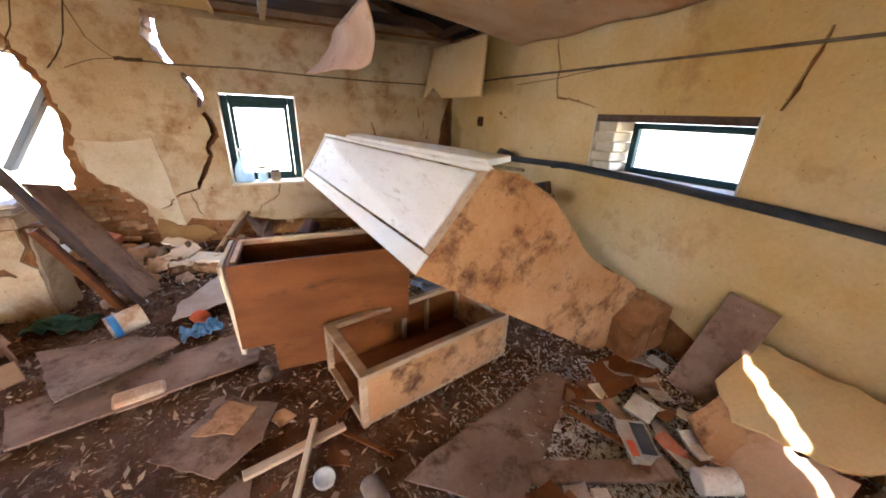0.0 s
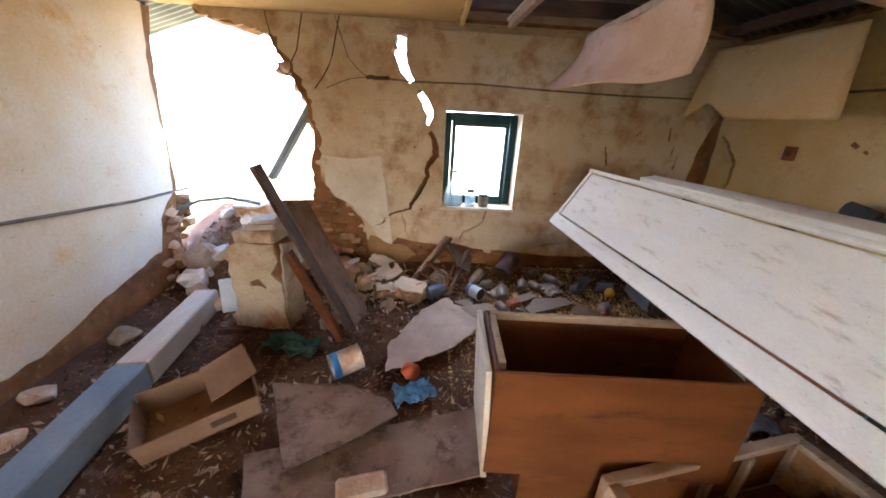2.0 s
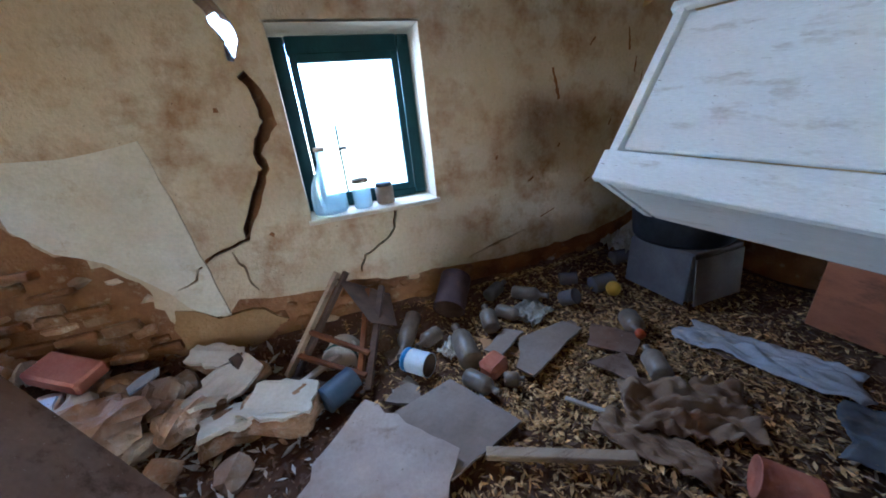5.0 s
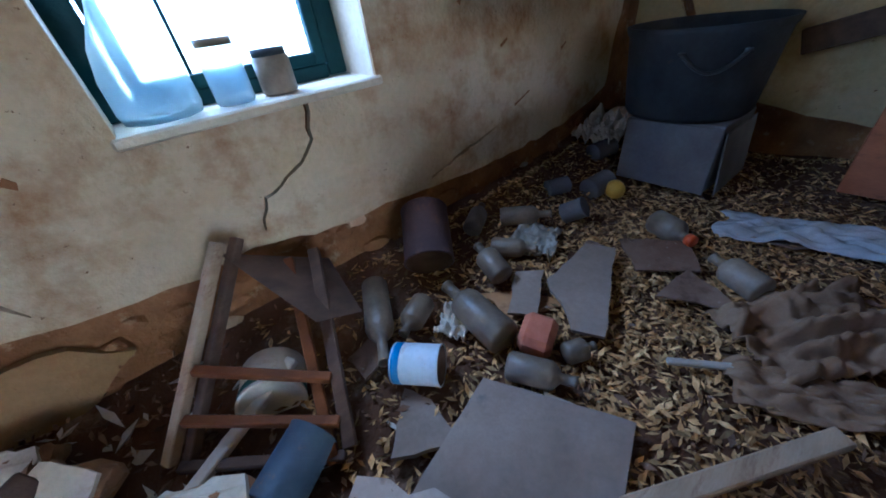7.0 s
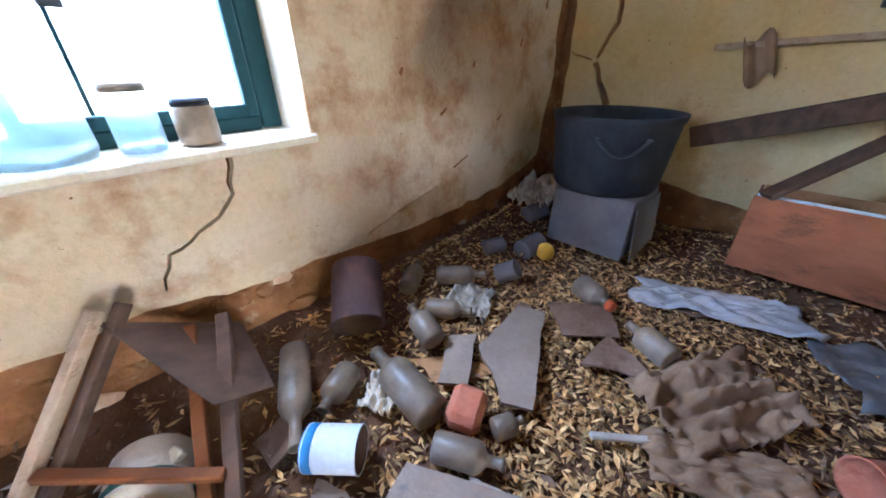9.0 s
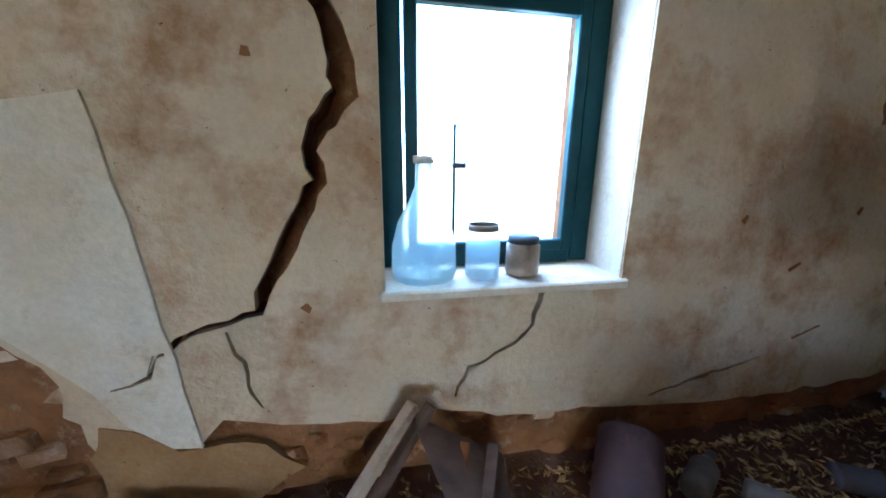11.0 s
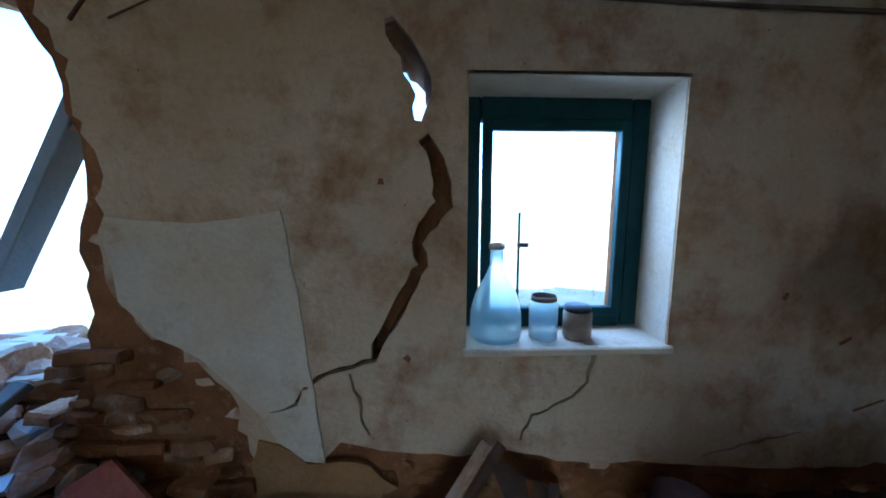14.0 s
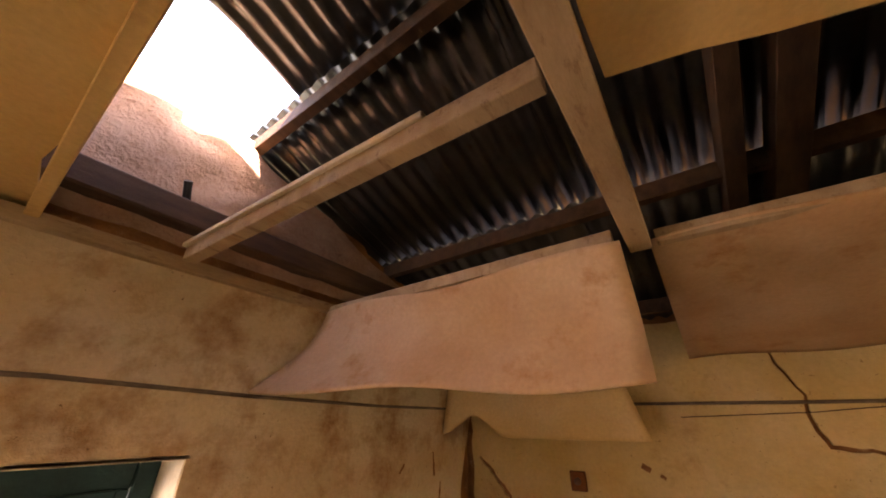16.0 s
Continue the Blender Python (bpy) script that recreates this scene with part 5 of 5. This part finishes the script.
# ---- broken pieces of board and plaster ----
for k in range(64):
    x, y = (rg.uniform(1.2, 2.72), rg.uniform(-4.8, -3.3)) if k % 2 else (rg.uniform(-1.5, 1.2), rg.uniform(-4.0, -2.5))
    if k % 5 == 0:
        x, y = rg.uniform(0.2, 2.0), rg.uniform(-1.9, -0.3)
    n, s = rg.randint(4, 6), rg.uniform(0.05, 0.15)
    outline = [(math.cos(i * math.tau / n + rg.uniform(-.3, .3)) * s * rg.uniform(.6, 1.3), math.sin(i * math.tau / n + rg.uniform(-.3, .3)) * s * rg.uniform(.4, 1)) for i in range(n)]
    ob = part("broken_piece", sheet(ragged(outline, 0.03, 0.004, k, closed=True), [], rg.uniform(.004, .016), lambda u, v, w: (u, v, w)), (FIBRE, PALE, BROWNWOOD, FIBRE, PANELWOOD, GREYBOARD)[k % 6])
    ob.matrix_world = pose(x, y, floor_height(x, y) + 0.022, rg.uniform(-10, 10), rg.uniform(-10, 10), rg.uniform(0, 360))
    tagged(ob, "broken flat piece of board lying on the dirt", "debris", "broken pieces")
for k in range(26):
    x, y, a, h = rg.uniform(-1.4, 2.5), rg.uniform(-4.4, -2.4), rg.uniform(0, 6.3), rg.uniform(.08, .22)
    plank((x - h * math.cos(a), y - h * math.sin(a), floor_height(x, y) + .02), (x + h * math.cos(a), y + h * math.sin(a), floor_height(x, y) + .035), rg.uniform(.012, .03), .012, (BROWNWOOD, FIBRE, RAWWOOD)[k % 3], "splintered wooden stick on the dirt", name="stick", group="sticks on the floor")

# ---- paper, books and tiles on the east side ----
for k in range(100):
    x, y = rg.uniform(1.35, 2.7), rg.uniform(-4.7, -3.45)
    if x < 1.8 and y > -3.9:
        continue
    w, d = rg.uniform(0.05, 0.20), rg.uniform(0.05, 0.15)
    cu = rg.uniform(0, 0.6)
    bm = thicken(grid_bm(4, 4, lambda u, v: ((u - .5) * w, (v - .5) * d, cu * ((u - .5) * w) ** 2 * 6)), 0.002 if k % 3 else 0.014)
    ob = part("paper" if k % 3 else "book", bm, (PAPER, CARD, FIBRE, PAPER, BROWNWOOD)[k % 5] if k % 13 else BRICKRED)
    ob.matrix_world = pose(x, y, floor_height(x, y) + 0.03 + 0.03 * rg.random(), rg.uniform(-14, 14), rg.uniform(-14, 14), rg.uniform(0, 360))
    tagged(ob, "loose stained paper sheet on the rubble" if k % 3 else "tattered old book lying on the rubble", "paper" if k % 3 else "book", "papers on the floor")
mag = thing("magazine", "old illustrated magazine with dark and orange cover", "magazine", (1.98, -3.90, 0.075), (6, -8, 62))
part("page_block", box_bm((0.24, 0.17, 0.012), bevel=0.002), PAPER, mag)
part("cover_picture", box_bm((0.17, 0.08, 0.003), (0.02, -0.03, 0.0078), bevel=0), BLACK, mag, "dark printed picture")
part("cover_band", box_bm((0.08, 0.04, 0.003), (-0.04, 0.05, 0.0078), bevel=0), ORANGE, mag, "orange printed patch")
tin((2.02, -4.16, 0.10), (82, 0, 60), 0.055, 0.16, PAPER, "pale cardboard tube lying on papers", None, True, name="cardboard_tube")
cloth(2.05, -3.62, 0.12, 0.08, 10, GREEN, "green plastic scrap on the rubble", 14, 0.03)

# ---- small marks on the walls ----
pl = thing("wall_socket", "small brown wooden socket block on the wall", "socket", (XE - .012, -0.81, 1.565))
part("block", box_bm((0.024, 0.10, 0.11), bevel=0.006), BROWNWOOD, pl)
part("knob", lathe([(.02, 0), (.02, .02), (0, .025)], 16, pose(-0.012, 0, 0, 0, -90, 0)), DARKWOOD, pl, smooth=True)
rm = random.Random(5)
for x, z, h, w, lean in ((1.70, 1.31, .20, .022, -14), (2.30, 1.58, .14, .014, -8), (2.36, 1.44, .10, .012, 5), (1.55, .52, .13, .010, 70), (2.42, 1.30, .14, .012, 6), (1.95, 1.62, .06, .012, 40), (2.15, 1.1, .05, .012, 20), (-0.30, 1.40, .02, .02, 0), (-0.22, 0.76, .02, .03, 40), (1.2, 0.98, .03, .016, 30), (1.45, 0.80, .05, .012, 60), (1.95, 0.72, .05, .014, 60), (1.7, 1.0, .03, .016, 30)):
    bm = sheet(ragged([(-w / 2, 0), (w / 2, 0), (w * .3, h), (-w * .3, h)], 0.02, w * .25, rm.randint(0, 99), closed=True), [], 0.004, lambda u, v, q: (u, -0.0035 + q * .8, v))
    ob = part("chip_mark", bm, MUD, wall_north, "brown gouge in the plaster")
    ob.matrix_world = pose(x, 0, z, 0, lean, 0)
for y, z, s in ((-1.22, 1.66, .05), (-1.30, 1.62, .03), (-1.8, 1.35, .02), (-2.2, 0.95, .025)):
    ob = part("chip_mark", box_bm((0.004, s, s * .6), bevel=0), MUD, wall_east, "brown gouge in the plaster")
    ob.matrix_world = pose(XE - .001, y, z, 30, 0, 0)


# ---- loose litter ----
def litter(name, n, place, size, m, label, seed, thick=0.25):
    """Many bent chips lying about, in one mesh."""
    g = np.random.default_rng(seed)
    verts, faces = [], []
    for i in range(n):
        x, y = place(g)
        s = size * g.uniform(0.4, 1.4)
        a, tx, ty = g.uniform(0, 6.3), g.normal(0, 0.35), g.normal(0, 0.35)
        z0 = floor_height(x, y) + 0.006 + abs(g.normal(0, 0.012))
        ca, sa = math.cos(a), math.sin(a)
        k = len(verts)
        wd = g.uniform(0.16, 0.42)
        for dx, dy, dz in ((-1, 0, 0), (0, -wd, thick * .4), (1, 0, 0), (0, wd, thick * .4), (0, 0, -thick)):
            px, py = dx * s * ca - dy * s * sa, dx * s * sa + dy * s * ca
            verts.append((x + px, y + py, z0 + px * tx + py * ty + dz * s))
        faces += [(k, k + 1, k + 3), (k + 1, k + 2, k + 3), (k, k + 4, k + 1), (k + 1, k + 4, k + 2), (k + 2, k + 4, k + 3), (k + 3, k + 4, k)]
    me = bpy.data.meshes.new(name)
    me.from_pydata(verts, [], faces)
    me.materials.append(m)
    return tagged(new(name, me), label, "litter", kind="stuff")


litter("dry_chips", 15000, lambda g: (float(np.clip(g.normal(1.35, 0.65), 0.05, 2.7)), float(np.clip(g.normal(-0.98, 0.50), -2.2, -0.05))), 0.018, CHIPS, "dry wood chips and husks on the floor", 1)
litter("rubble_chips", 26000, lambda g: (g.uniform(-2.5, 2.7), g.uniform(-5.4, 0.0)), 0.012, RUBCHIP, "broken plaster crumbs and splinters on dirt", 2, 0.5)
litter("plaster_crumbs", 9000, lambda g: (float(np.clip(g.normal(2.0, 0.4), 1.2, 2.75)), float(np.clip(g.normal(-3.9, 0.4), -5, -2.9))), 0.014, PAPER, "pale paper scraps and plaster crumbs", 3, 0.4)
litter("breach_crumbs", 3000, lambda g: (float(np.clip(g.normal(-1.4, 0.6), -2.55, -0.2)), float(np.clip(g.normal(-0.3, 0.4), -1.4, 0.6))), 0.022, RUBCHIP, "stone crumbs round the breach", 4, 0.6)
litter("shards", 1500, lambda g: (g.uniform(-2.3, 2.7), g.uniform(-4.9, -0.4)), 0.026, FIBRE, "brown board and plaster shards on the dirt", 6, 0.12)
litter("pale_shards", 900, lambda g: (float(np.clip(g.normal(1.9, 0.6), 0.4, 2.75)), float(np.clip(g.normal(-3.8, 0.5), -5, -2.6))), 0.020, PALE, "pale plaster and paper shards", 7, 0.12)
litter("breach_shards", 350, lambda g: (float(np.clip(g.normal(-0.7, 0.35), -1.6, 0.2)), float(np.clip(g.normal(-0.55, 0.25), -1.4, -0.05))), 0.034, PALE, "pale stone shards by the breach", 8, 0.3)
litter("splinters", 2200, lambda g: (g.uniform(-2.3, 2.5), g.uniform(-4.6, -1.6)), 0.030, RAWWOOD, "wood splinters and straw on the dirt", 5, 0.08)
# dry grass outside
g = np.random.default_rng(9)
verts, faces = [], []
for i in range(9000):
    x, y = g.uniform(-7, 9), 0.6 + abs(g.normal(0, 3.5))
    h, a = g.uniform(0.04, 0.16), g.uniform(0, 6.3)
    k = len(verts)
    verts += [(x, y, -0.13), (x + .012 * math.cos(a), y + .012 * math.sin(a), -0.13), (x + h * .7 * math.cos(a + 1), y + h * .7 * math.sin(a + 1), -0.13 + h)]
    faces.append((k, k + 1, k + 2))
me = bpy.data.meshes.new("dry_grass")
me.from_pydata(verts, [], faces)
me.materials.append(GRASS)
tagged(new("dry_grass", me), "dry grass on the ground outside", "grass", kind="stuff")
